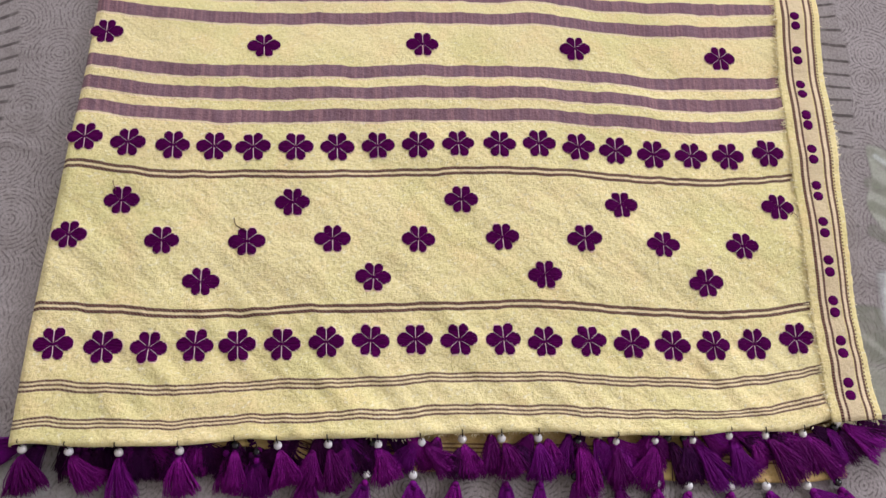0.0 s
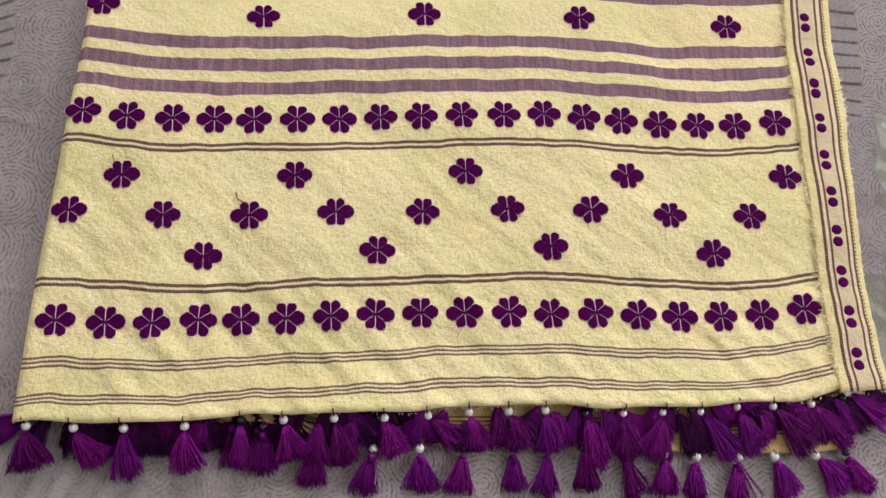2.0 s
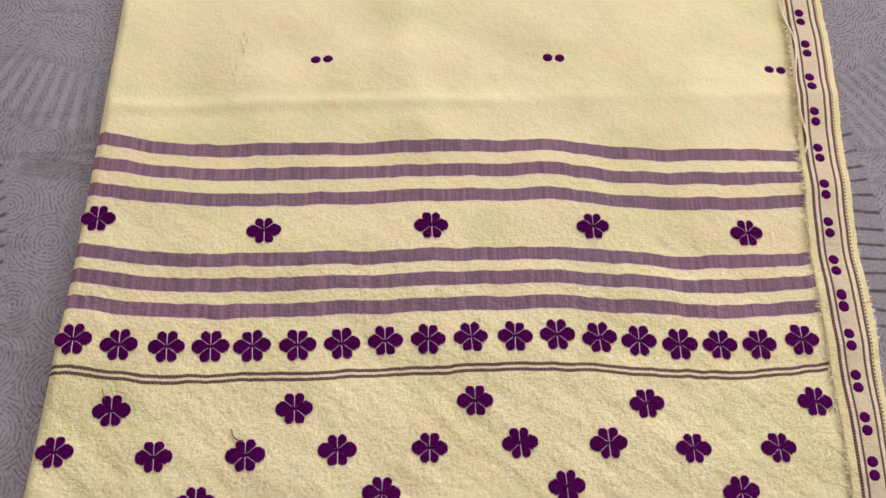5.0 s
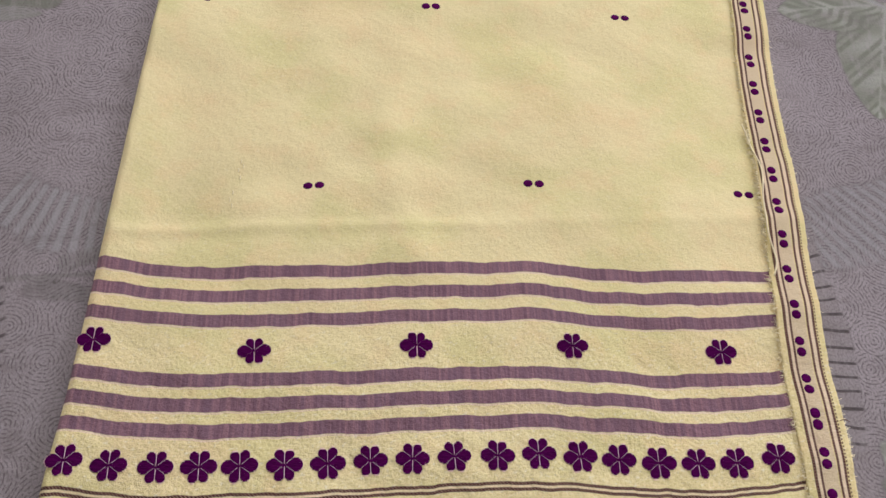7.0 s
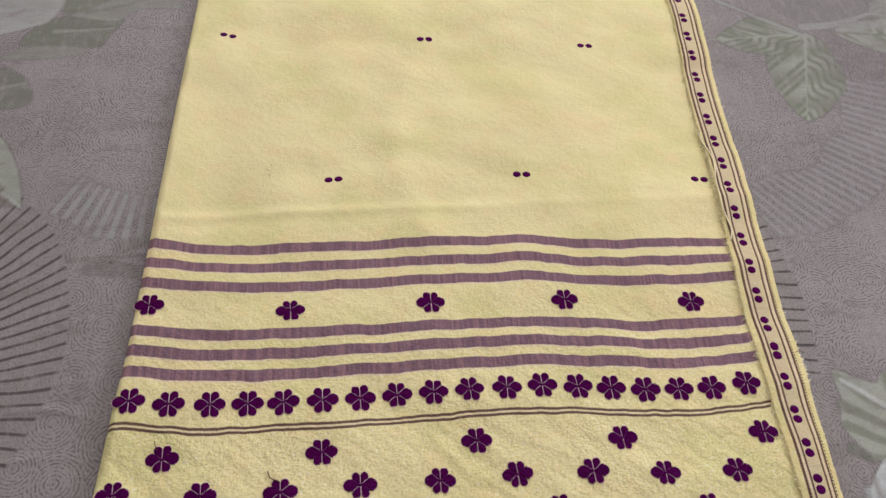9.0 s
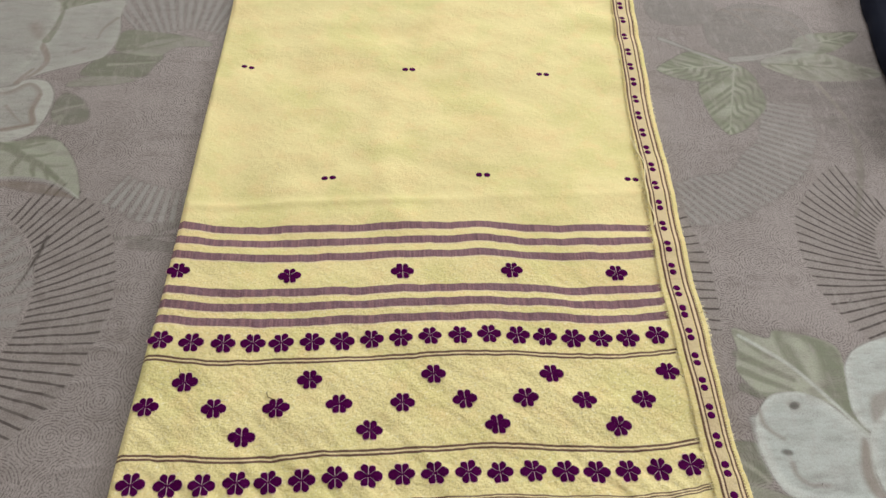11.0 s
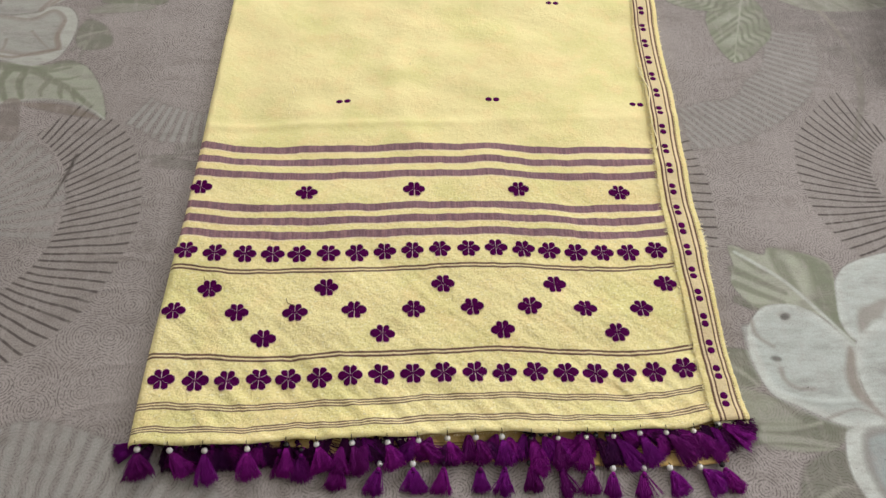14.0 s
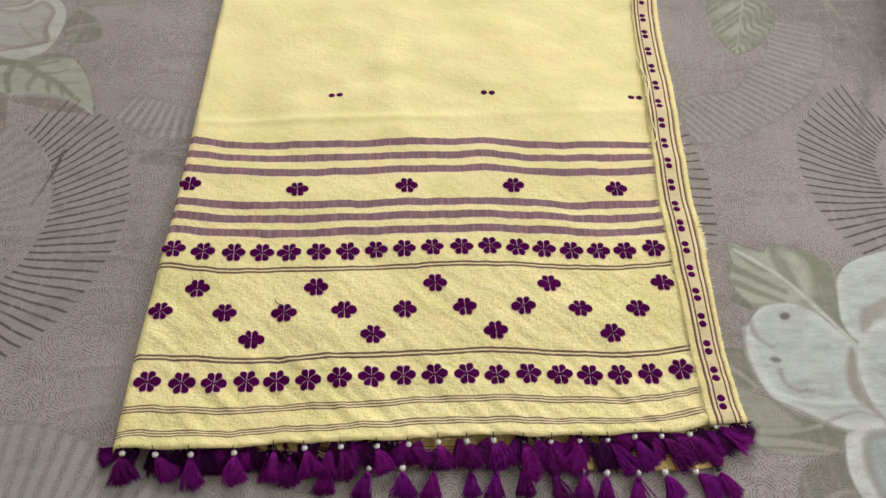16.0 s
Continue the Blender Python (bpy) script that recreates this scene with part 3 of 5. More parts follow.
class Print:
    """Painted motifs of the sheet, laid one over another on its grid."""

    def __init__(self, X, Y):
        self.X, self.Y = X, Y
        self.c = np.zeros(X.shape + (3,))
        self.a = np.zeros(X.shape)
        # a gentle hand-drawn wander
        self.w = 0.0022 * (np.sin(X * 61 + 3 * np.sin(Y * 23)) + np.sin(Y * 71 + 2 * np.sin(X * 31)))

    def lay(self, mask, colour):
        m = np.clip(mask, 0, 1)
        self.c = self.c * (1 - m[..., None]) + np.array(colour) * m[..., None]
        self.a = np.maximum(self.a, m)

    def axes(self, x, y, ang):
        c, s = math.cos(radians(ang)), math.sin(radians(ang))
        dx, dy = self.X - x, self.Y - y
        return dx * c + dy * s, -dx * s + dy * c

    def line(self, x0, y0, x1, y1, width, colour, bow=0.0, amount=0.8):
        """A brush stroke, bowed to its side and tapered at its end."""
        L = math.hypot(x1 - x0, y1 - y0)
        p, q = self.axes(x0, y0, math.degrees(math.atan2(y1 - y0, x1 - x0)))
        t = np.clip(p / L, 0, 1)
        d = np.hypot(p - t * L, q - bow * 4 * t * (1 - t)) - width * (1 - 0.6 * t)
        self.lay(soft(d, 0.0013) * amount, colour)

    def oval(self, x, y, a, b, ang, colour, egg=0.0, amount=1.0, edge=0.0018):
        p, q = self.axes(x, y, ang)
        k = np.hypot(p / a, q / (b * (1 + egg * np.clip(p / a, -1.2, 1.2))))
        d = (k - 1) * min(a, b) + self.w
        self.lay(soft(d, edge) * amount, colour)
        return d

    def leaf(self, x0, y0, x1, y1, wide, veins, green, pale, bow=0.0, side=34.0):
        """A leaf from stalk to tip: pale or green blade, midrib, and slanting veins of the other tone."""
        L = math.hypot(x1 - x0, y1 - y0)
        p, q = self.axes(x0, y0, math.degrees(math.atan2(y1 - y0, x1 - x0)))
        t = np.clip(p / L, 0, 1)
        q = q - bow * 4 * t * (1 - t)
        half = wide * np.sin(np.pi * t ** 0.85) ** 0.8
        d = np.where((p < 0) | (p > L), 0.02, np.abs(q) - half) + self.w * 0.8
        body = soft(d)
        self.lay(body, green)
        k = (p - np.abs(q) / math.tan(radians(side))) / L * veins + 0.35 * np.sin(p * 90 + q * 140) + np.where(q > 0, 0.4, 0.0)
        f = np.abs(k - np.floor(k) - 0.5)
        blade = np.clip((0.33 - f) / 0.10, 0, 1) * np.clip(1.15 - np.abs(q) / (half + 1e-4), 0, 1) ** 0.5
        self.lay(body * blade * (0.55 + 0.3 * np.sin(p * 130 + q * 60)), pale)
        self.lay(body * soft(np.abs(q) - 0.0016 * (1.2 - t), 0.001) * 0.85, pale)

    def near(self, pts, closed, pad):
        """Part of the grid about a smooth curve through pts, its distance to it, and which points it holds."""
        n, fine = len(pts), []
        for i in range(n if closed else n - 1):
            p = [np.array(pts[(i + k) % n] if closed else pts[max(0, min(n - 1, i + k))]) for k in (-1, 0, 1, 2)]
            for j in range(6):
                t = j / 6
                fine.append(0.5 * (2 * p[1] + (p[2] - p[0]) * t + (2 * p[0] - 5 * p[1] + 4 * p[2] - p[3]) * t * t + (3 * p[1] - p[0] - 3 * p[2] + p[3]) * t ** 3))
        fine.append(fine[0] if closed else np.array(pts[-1]))
        f = np.array(fine)
        xs, ys = self.X[0], self.Y[:, 0]
        i0, i1 = np.searchsorted(xs, (f[:, 0].min() - pad, f[:, 0].max() + pad))
        j0, j1 = np.searchsorted(ys, (f[:, 1].min() - pad, f[:, 1].max() + pad))
        box_ = (slice(j0, j1), slice(i0, i1))
        X, Y = self.X[box_], self.Y[box_]
        dist, along, inside = np.full(X.shape, 9.0), np.zeros(X.shape), np.zeros(X.shape, bool)
        for k in range(len(f) - 1):
            (ax, ay), (bx, by) = f[k], f[k + 1]
            ex, ey = bx - ax, by - ay
            t = np.clip(((X - ax) * ex + (Y - ay) * ey) / (ex * ex + ey * ey + 1e-12), 0, 1)
            d = np.hypot(X - ax - t * ex, Y - ay - t * ey)
            along = np.where(d < dist, (k + t) / (len(f) - 1), along)
            dist = np.minimum(dist, d)
            if abs(ey) > 1e-12:
                inside ^= ((ay > Y) != (by > Y)) & (X < ax + ex * (Y - ay) / ey)
        return box_, dist, along, inside

    def lay_in(self, box_, m, colour):
        m = np.clip(m, 0, 1)
        self.c[box_] = self.c[box_] * (1 - m[..., None]) + np.array(colour) * m[..., None]
        self.a[box_] = np.maximum(self.a[box_], m)

    def shape(self, pts, colour, amount=1.0, edge=0.0014, fade=None):
        """A closed smooth outline filled with one colour; fade paints a soft rim of another along it."""
        box_, dist, _, inside = self.near(pts, True, 0.02)
        d = np.where(inside, -dist, dist) + self.w[box_] * 0.25
        m = soft(d, edge)
        self.lay_in(box_, m * amount, colour)
        if fade:
            rim, width = fade
            self.lay_in(box_, m * np.clip(1 + d / width, 0, 1) * 0.75, rim)

    def stroke(self, pts, width, colour, amount=0.85, taper=0.6, edge=0.0012):
        """A brush stroke along a smooth curve, thinning towards its end."""
        box_, dist, along, _ = self.near(pts, False, 0.03)
        self.lay_in(box_, soft(dist - width * (1 - taper * along), edge) * amount, colour)

    def stripes(self, cx, cy, r0, r1, a0, a1, step, colour, amount=0.6, twist=0.0, wash=0.25, rays=None):
        """A fan of soft pale bands."""
        dx, dy = self.X - cx, self.Y - cy
        r = np.hypot(dx, dy) + self.w
        th = np.degrees(np.arctan2(dy, dx)) - twist * np.log(np.maximum(r, 0.01) / r0) * 57.3
        m = soft(r0 - r, 0.003) * soft(r - r1, 0.003) * soft((a0 - th) * 0.01, 0.01) * soft((th - a1) * 0.01, 0.01)
        if rays:
            th = np.degrees(np.arctan2(self.Y - rays[1], self.X - rays[0]))
        k = np.abs(np.mod(th / step, 1.0) - 0.5)
        self.lay(m * (wash + amount * np.clip((0.36 - k) / 0.14, 0, 1)), colour)


LEAF_G, LEAF_P = (0.195, 0.215, 0.155), (0.400, 0.420, 0.345)
PETAL, RIM, SHADE = (0.515, 0.562, 0.555), (0.640, 0.680, 0.665), (0.235, 0.185, 0.155)
# dimmer copies for the far side of the sheet, its weaker light painted in
PETAL_DIM, RIM_DIM, LEAF_DIM = (0.375, 0.380, 0.362), (0.455, 0.465, 0.440), (0.345, 0.365, 0.300)
PALE, BLUE = (0.430, 0.428, 0.418), (0.350, 0.405, 0.425)


def paint(pr):
    # pale ray fans
    pr.stripes(0.34, 0.64, 0.166, 0.243, -88, -3, 1.55, PALE, 0.55, 0.0, 0.2, (0.150, 0.745))
    pr.stripes(-0.25, 0.62, 0.152, 0.208, -126, -80, 3.6, PALE, 0.7, 0.1, 0.12)
    pr.stripes(-0.561, 0.308, 0.05, 0.150, -30, 75, 7, PALE, 0.5, 0.2, 0.18)
    pr.stripes(-0.30, 0.68, 0.11, 0.24, 40, 125, 4.5, PALE, 0.5, 0.0)
    pr.stripes(-0.40, -0.25, 0.16, 0.298, 40, 112, 2.6, PALE, 0.30, 0.0, 0.5, (-0.40, -0.32))
    pr.stripes(0.10, -0.24, 0.10, 0.21, 20, 160, 4.0, PALE, 0.3, 0.2, 0.1)
    # spray of leaves under the pale fan by the fold
    pr.line(-0.335, 0.393, -0.240, 0.400, 0.0030, LEAF_G, 0.0, 0.45)
    pr.line(-0.290, 0.408, -0.240, 0.420, 0.0090, LEAF_G, 0.003, 0.40)
    pr.line(-0.310, 0.385, -0.240, 0.375, 0.0110, LEAF_G, 0.0, 0.35)
    # flower with leaves, far corner by the fold
    pr.leaf(-0.520, 0.800, -0.420, 0.900, 0.03, 6, LEAF_G, LEAF_DIM, 0.0, 30)
    pr.shape([(-0.436, 0.691), (-0.405, 0.734), (-0.332, 0.734), (-0.338, 0.707), (-0.352, 0.684), (-0.396, 0.686)], LEAF_G, 0.9)
    pr.shape([(-0.399, 0.747), (-0.394, 0.785), (-0.366, 0.790), (-0.307, 0.776), (-0.269, 0.764), (-0.268, 0.753), (-0.312, 0.750), (-0.337, 0.729), (-0.382, 0.737)], LEAF_DIM, 0.8)
    pr.shape([(-0.399, 0.747), (-0.394, 0.785), (-0.366, 0.790), (-0.307, 0.775), (-0.346, 0.765), (-0.383, 0.742)], LEAF_G, 0.95)
    pr.stroke([(-0.371, 0.745), (-0.341, 0.753), (-0.307, 0.769)], 0.0035, LEAF_G)
    pr.stroke([(-0.401, 0.711), (-0.370, 0.713), (-0.339, 0.716)], 0.0030, LEAF_DIM, 0.7)
    pr.shape([(-0.449, 0.664), (-0.434, 0.682), (-0.381, 0.686), (-0.360, 0.676), (-0.401, 0.666)], LEAF_DIM, 0.75)
    pr.stroke([(-0.447, 0.673), (-0.410, 0.677), (-0.373, 0.681)], 0.0020, LEAF_G, 0.7)
    pr.shape([(-0.458, 0.617), (-0.447, 0.652), (-0.417, 0.634), (-0.408, 0.596), (-0.444, 0.588)], LEAF_G, 0.75)
    pr.stroke([(-0.453, 0.614), (-0.437, 0.622), (-0.417, 0.628)], 0.0030, LEAF_DIM, 0.6)
    pr.stroke([(-0.457, 0.589), (-0.441, 0.605), (-0.444, 0.572)], 0.0040, LEAF_DIM, 0.5)
    pr.shape([(-0.501, 0.763), (-0.489, 0.800), (-0.492, 0.835), (-0.411, 0.865), (-0.403, 0.824), (-0.399, 0.782), (-0.407, 0.734), (-0.433, 0.716), (-0.485, 0.693), (-0.521, 0.670), (-0.541, 0.688)], PETAL_DIM, 1.0, 0.0016, (RIM_DIM, 0.018))
    pr.stroke([(-0.504, 0.760), (-0.487, 0.726), (-0.490, 0.703), (-0.508, 0.678)], 0.0050, SHADE, 0.7)
    pr.stroke([(-0.408, 0.819), (-0.423, 0.793), (-0.427, 0.769)], 0.0030, SHADE, 0.5)
    pr.stroke([(-0.453, 0.739), (-0.440, 0.747)], 0.0035, SHADE, 0.5)
    pr.shape([(-0.587, 0.752), (-0.600, 0.862), (-0.507, 0.864), (-0.492, 0.806), (-0.502, 0.760), (-0.504, 0.726), (-0.526, 0.688), (-0.567, 0.676)], PETAL_DIM, 0.95, 0.0016, (RIM_DIM, 0.012))
    pr.shape([(-0.529, 0.799), (-0.514, 0.806), (-0.504, 0.779), (-0.510, 0.768)], SHADE, 0.5, 0.005)
    pr.stroke([(-0.497, 0.765), (-0.490, 0.795), (-0.488, 0.835)], 0.0060, LEAF_G, 0.8)
    # broad leaf below that flower
    pr.shape([(-0.580, 0.553), (-0.544, 0.564), (-0.504, 0.560), (-0.442, 0.560), (-0.425, 0.548), (-0.409, 0.521), (-0.396, 0.487), (-0.390, 0.457), (-0.411, 0.474), (-0.441, 0.489), (-0.484, 0.494), (-0.524, 0.486), (-0.558, 0.473)], LEAF_DIM)
    pr.shape([(-0.502, 0.552), (-0.490, 0.558), (-0.458, 0.568), (-0.438, 0.560), (-0.463, 0.556), (-0.482, 0.547)], LEAF_G, 0.8)
    pr.stroke([(-0.542, 0.557), (-0.496, 0.547), (-0.470, 0.529), (-0.446, 0.514), (-0.412, 0.480)], 0.0075, LEAF_G, 0.95)
    pr.stroke([(-0.506, 0.547), (-0.510, 0.525), (-0.500, 0.497)], 0.0058, LEAF_G, 0.95, 0.4)
    pr.stroke([(-0.529, 0.547), (-0.533, 0.525), (-0.521, 0.495)], 0.0062, LEAF_G, 0.95, 0.4)
    pr.stroke([(-0.474, 0.527), (-0.480, 0.510), (-0.477, 0.499)], 0.0045, LEAF_G, 0.9)
    pr.stroke([(-0.455, 0.516), (-0.455, 0.506), (-0.451, 0.496)], 0.0046, LEAF_G, 0.9)
    pr.stroke([(-0.438, 0.506), (-0.436, 0.498), (-0.433, 0.489)], 0.0040, LEAF_G, 0.9)
    pr.stroke([(-0.489, 0.545), (-0.472, 0.547), (-0.450, 0.554)], 0.0040, LEAF_G, 0.8)
    pr.stroke([(-0.467, 0.531), (-0.450, 0.531), (-0.436, 0.537)], 0.0030, LEAF_G, 0.75)
    pr.stroke([(-0.444, 0.514), (-0.428, 0.512), (-0.415, 0.513)], 0.0026, LEAF_G, 0.7)
    pr.shape([(-0.500, 0.485), (-0.474, 0.488), (-0.440, 0.484), (-0.412, 0.471), (-0.397, 0.458), (-0.437, 0.465), (-0.474, 0.475)], SHADE, 0.75)
    pr.stroke([(-0.524, 0.486), (-0.484, 0.493), (-0.441, 0.488), (-0.410, 0.474), (-0.390, 0.457)], 0.0024, RIM_DIM, 0.7, 0.2)
    pr.stroke([(-0.510, 0.484), (-0.506, 0.459), (-0.500, 0.431)], 0.0125, (0.215, 0.18, 0.165), 0.8, 0.1)
    # cupped petal with its turned rim
    pr.shape([(-0.584, 0.568), (-0.610, 0.665), (-0.567, 0.656), (-0.518, 0.666), (-0.508, 0.677), (-0.492, 0.681), (-0.474, 0.675), (-0.461, 0.650), (-0.460, 0.618), (-0.464, 0.591), (-0.476, 0.568), (-0.505, 0.556), (-0.545, 0.568)], RIM_DIM)
    pr.shape([(-0.588, 0.585), (-0.609, 0.658), (-0.568, 0.659), (-0.525, 0.654), (-0.502, 0.672), (-0.487, 0.668), (-0.477, 0.650), (-0.481, 0.620), (-0.474, 0.591), (-0.510, 0.576), (-0.548, 0.583)], PETAL_DIM, 1.0, 0.0016, (SHADE, 0.010))
    pr.stroke([(-0.563, 0.580), (-0.531, 0.574), (-0.501, 0.583), (-0.474, 0.590)], 0.0024, SHADE, 0.8, 0.2)
    pr.stroke([(-0.474, 0.591), (-0.481, 0.610), (-0.481, 0.626), (-0.478, 0.648)], 0.0040, SHADE, 0.55, 0.3)
    pr.stroke([(-0.547, 0.609), (-0.546, 0.599), (-0.547, 0.589)], 0.0024, SHADE, 0.6)
    pr.stroke([(-0.517, 0.626), (-0.504, 0.609), (-0.488, 0.591)], 0.0022, SHADE, 0.55)
    pr.shape([(-0.595, 0.678), (-0.558, 0.688), (-0.521, 0.697), (-0.509, 0.679), (-0.520, 0.666), (-0.551, 0.660), (-0.591, 0.665)], PETAL_DIM, 0.9, 0.003)
    pr.stroke([(-0.515, 0.672), (-0.508, 0.688), (-0.500, 0.702)], 0.0040, SHADE, 0.7)
    # big bloom beside the tassels
    pr.shape([(0.358, 0.249), (0.355, 0.219), (0.348, 0.193), (0.367, 0.161), (0.389, 0.165), (0.436, 0.149), (0.462, 0.110), (0.466, 0.177), (0.470, 0.217), (0.448, 0.233), (0.406, 0.243), (0.394, 0.234)], LEAF_P)
    pr.shape([(0.406, 0.243), (0.442, 0.235), (0.468, 0.217), (0.466, 0.177), (0.463, 0.112), (0.443, 0.143), (0.434, 0.171), (0.439, 0.206), (0.429, 0.233)], LEAF_G, 0.9, 0.003)
    pr.shape([(0.404, 0.241), (0.416, 0.233), (0.422, 0.200), (0.424, 0.178), (0.410, 0.193), (0.402, 0.218)], LEAF_G, 0.8, 0.003)
    pr.stroke([(0.419, 0.233), (0.436, 0.214), (0.436, 0.178)], 0.0090, LEAF_P, 0.55, 0.5, 0.003)
    pr.stroke([(0.354, 0.214), (0.380, 0.197), (0.406, 0.180)], 0.0058, LEAF_G, 0.8, 0.5)
    pr.stroke([(0.352, 0.194), (0.378, 0.179), (0.400, 0.168)], 0.0050, LEAF_G, 0.75, 0.5)
    pr.stroke([(0.349, 0.173), (0.365, 0.163), (0.386, 0.163)], 0.0060, LEAF_G, 0.7, 0.5)
    pr.stroke([(0.360, 0.242), (0.382, 0.215), (0.401, 0.205)], 0.0042, LEAF_G, 0.7, 0.6)
    pr.stroke([(0.363, 0.238), (0.406, 0.200), (0.434, 0.160), (0.463, 0.112)], 0.0022, RIM, 0.75, 0.0)
    pr.shape([(0.473, 0.202), (0.495, 0.220), (0.545, 0.234), (0.607, 0.241), (0.590, 0.163), (0.508, 0.138), (0.481, 0.128), (0.466, 0.119), (0.457, 0.144), (0.464, 0.181)], PETAL, 1.0, 0.0014, (RIM, 0.010))
    pr.shape([(0.481, 0.154), (0.496, 0.162), (0.520, 0.169), (0.506, 0.148), (0.492, 0.141), (0.475, 0.128)], SHADE, 0.6, 0.003)
    pr.shape([(0.462, 0.109), (0.481, 0.128), (0.510, 0.141), (0.566, 0.143), (0.560, 0.087), (0.517, 0.027), (0.465, 0.024), (0.457, 0.046), (0.454, 0.074)], PETAL, 1.0, 0.0014, (RIM, 0.012))
    pr.shape([(0.309, 0.111), (0.344, 0.109), (0.344, 0.093), (0.346, 0.066), (0.319, 0.069), (0.293, 0.069)], LEAF_G, 0.85)
    pr.stroke([(0.319, 0.093), (0.333, 0.081), (0.344, 0.068)], 0.0035, LEAF_P, 0.7)
    pr.shape([(0.293, 0.069), (0.321, 0.067), (0.357, 0.055), (0.400, 0.030), (0.427, 0.018), (0.408, -0.001), (0.366, -0.006), (0.334, 0.003), (0.278, 0.006)], LEAF_G, 0.85)
    pr.shape([(0.315, 0.067), (0.345, 0.062), (0.362, 0.043), (0.376, 0.025), (0.338, 0.027), (0.304, 0.045)], LEAF_P, 0.6, 0.003)
    pr.stroke([(0.336, 0.021), (0.369, 0.020), (0.398, 0.025)], 0.0038, LEAF_P, 0.7)
    pr.stroke([(0.333, 0.011), (0.370, 0.007), (0.406, -0.001)], 0.0050, LEAF_P, 0.75)
    pr.stroke([(0.336, 0.001), (0.373, -0.003), (0.400, -0.004)], 0.0038, LEAF_P, 0.6)
    pr.shape([(0.360, -0.026), (0.378, -0.012), (0.411, -0.004), (0.411, -0.026), (0.417, -0.055), (0.413, -0.100), (0.325, -0.097), (0.348, -0.055)], LEAF_G, 0.7, 0.003)
    pr.stroke([(0.372, -0.054), (0.392, -0.044), (0.408, -0.042)], 0.0040, LEAF_P, 0.7)
    pr.shape([(0.349, 0.135), (0.359, 0.150), (0.372, 0.161), (0.389, 0.165), (0.413, 0.162), (0.436, 0.148), (0.454, 0.121), (0.462, 0.102), (0.454, 0.071), (0.454, 0.049), (0.462, 0.025), (0.442, 0.020), (0.424, 0.019), (0.400, 0.030), (0.377, 0.044), (0.355, 0.058), (0.348, 0.083), (0.346, 0.112)], PETAL, 1.0, 0.0013, (RIM, 0.013))
    pr.stroke([(0.349, 0.135), (0.348, 0.109), (0.352, 0.080), (0.366, 0.055), (0.401, 0.033), (0.426, 0.021)], 0.0060, RIM, 0.7, 0.3, 0.003)
    pr.stroke([(0.357, 0.145), (0.357, 0.131), (0.363, 0.121), (0.373, 0.113)], 0.0030, SHADE, 0.6, 0.3, 0.002)
    pr.stroke([(0.373, 0.086), (0.374, 0.073), (0.384, 0.064), (0.402, 0.062)], 0.0030, SHADE, 0.55, 0.3, 0.002)
    pr.shape([(0.454, 0.109), (0.459, 0.102), (0.453, 0.074), (0.455, 0.049), (0.465, 0.027), (0.452, 0.041), (0.442, 0.053), (0.440, 0.077)], SHADE, 0.75, 0.003)
    pr.stroke([(0.405, 0.029), (0.437, 0.038), (0.457, 0.032)], 0.0020, SHADE, 0.5)
    pr.shape([(0.416, 0.010), (0.430, 0.020), (0.461, 0.023), (0.514, 0.018), (0.511, -0.040), (0.469, -0.090), (0.430, -0.069), (0.417, -0.055), (0.411, -0.027)], RIM)
    pr.shape([(0.435, 0.009), (0.457, 0.017), (0.512, 0.012), (0.503, -0.040), (0.469, -0.078), (0.438, -0.056), (0.431, -0.038), (0.429, -0.013)], BLUE, 0.9, 0.004, (SHADE, 0.010))
    # far bloom behind the border
    pr.leaf(0.500, 0.715, 0.448, 0.562, 0.048, 7, LEAF_G, LEAF_P, 0.0, 32)
    pr.leaf(0.495, 0.712, 0.378, 0.700, 0.034, 6, LEAF_G, LEAF_P, 0.0, 30)
    pr.leaf(0.540, 0.715, 0.720, 0.690, 0.034, 7, LEAF_P, LEAF_G, 0.004, 40)
    pr.leaf(0.600, 0.750, 0.720, 0.790, 0.024, 5, LEAF_G, LEAF_P)
    pr.line(0.400, 0.775, 0.500, 0.706, 0.0045, PETAL_DIM, 0.0, 0.9)
    pr.oval(0.560, 0.790, 0.092, 0.075, 10, PETAL_DIM, 0.1, 0.5)
    pr.line(0.500, 0.725, 0.600, 0.752, 0.007, RIM_DIM, -0.006, 0.8)
    pr.line(0.520, 0.850, 0.575, 0.765, 0.003, SHADE, 0.008, 0.6)
    pr.line(0.540, 0.850, 0.640, 0.830, 0.0035, SHADE, 0.008, 0.6)
    pr.line(0.615, 0.820, 0.630, 0.770, 0.003, SHADE, 0.006, 0.6)
    pr.oval(0.450, 0.850, 0.060, 0.045, 10, PETAL_DIM, 0.0, 0.5)
    # stalk, smudges and a broad soft darker oval by the right-hand fan
    pr.oval(0.690, 0.640, 0.120, 0.150, 70, (0.17, 0.152, 0.145), 0, 0.45, 0.06)
    pr.line(0.608, 0.672, 0.622, 0.545, 0.0050, (0.28, 0.26, 0.225), 0.008, 0.8)
    pr.line(0.622, 0.548, 0.568, 0.412, 0.0065, (0.255, 0.232, 0.205), 0.006, 0.75)
    pr.line(0.605, 0.462, 0.560, 0.462, 0.0018, (0.33, 0.31, 0.29), 0.0, 0.7)
    pr.oval(0.602, 0.590, 0.026, 0.030, 60, (0.13, 0.12, 0.11), 0, 0.5, 0.018)
    pr.oval(0.602, 0.588, 0.006, 0.004, 20, (0.08, 0.07, 0.06), 0, 0.7, 0.003)
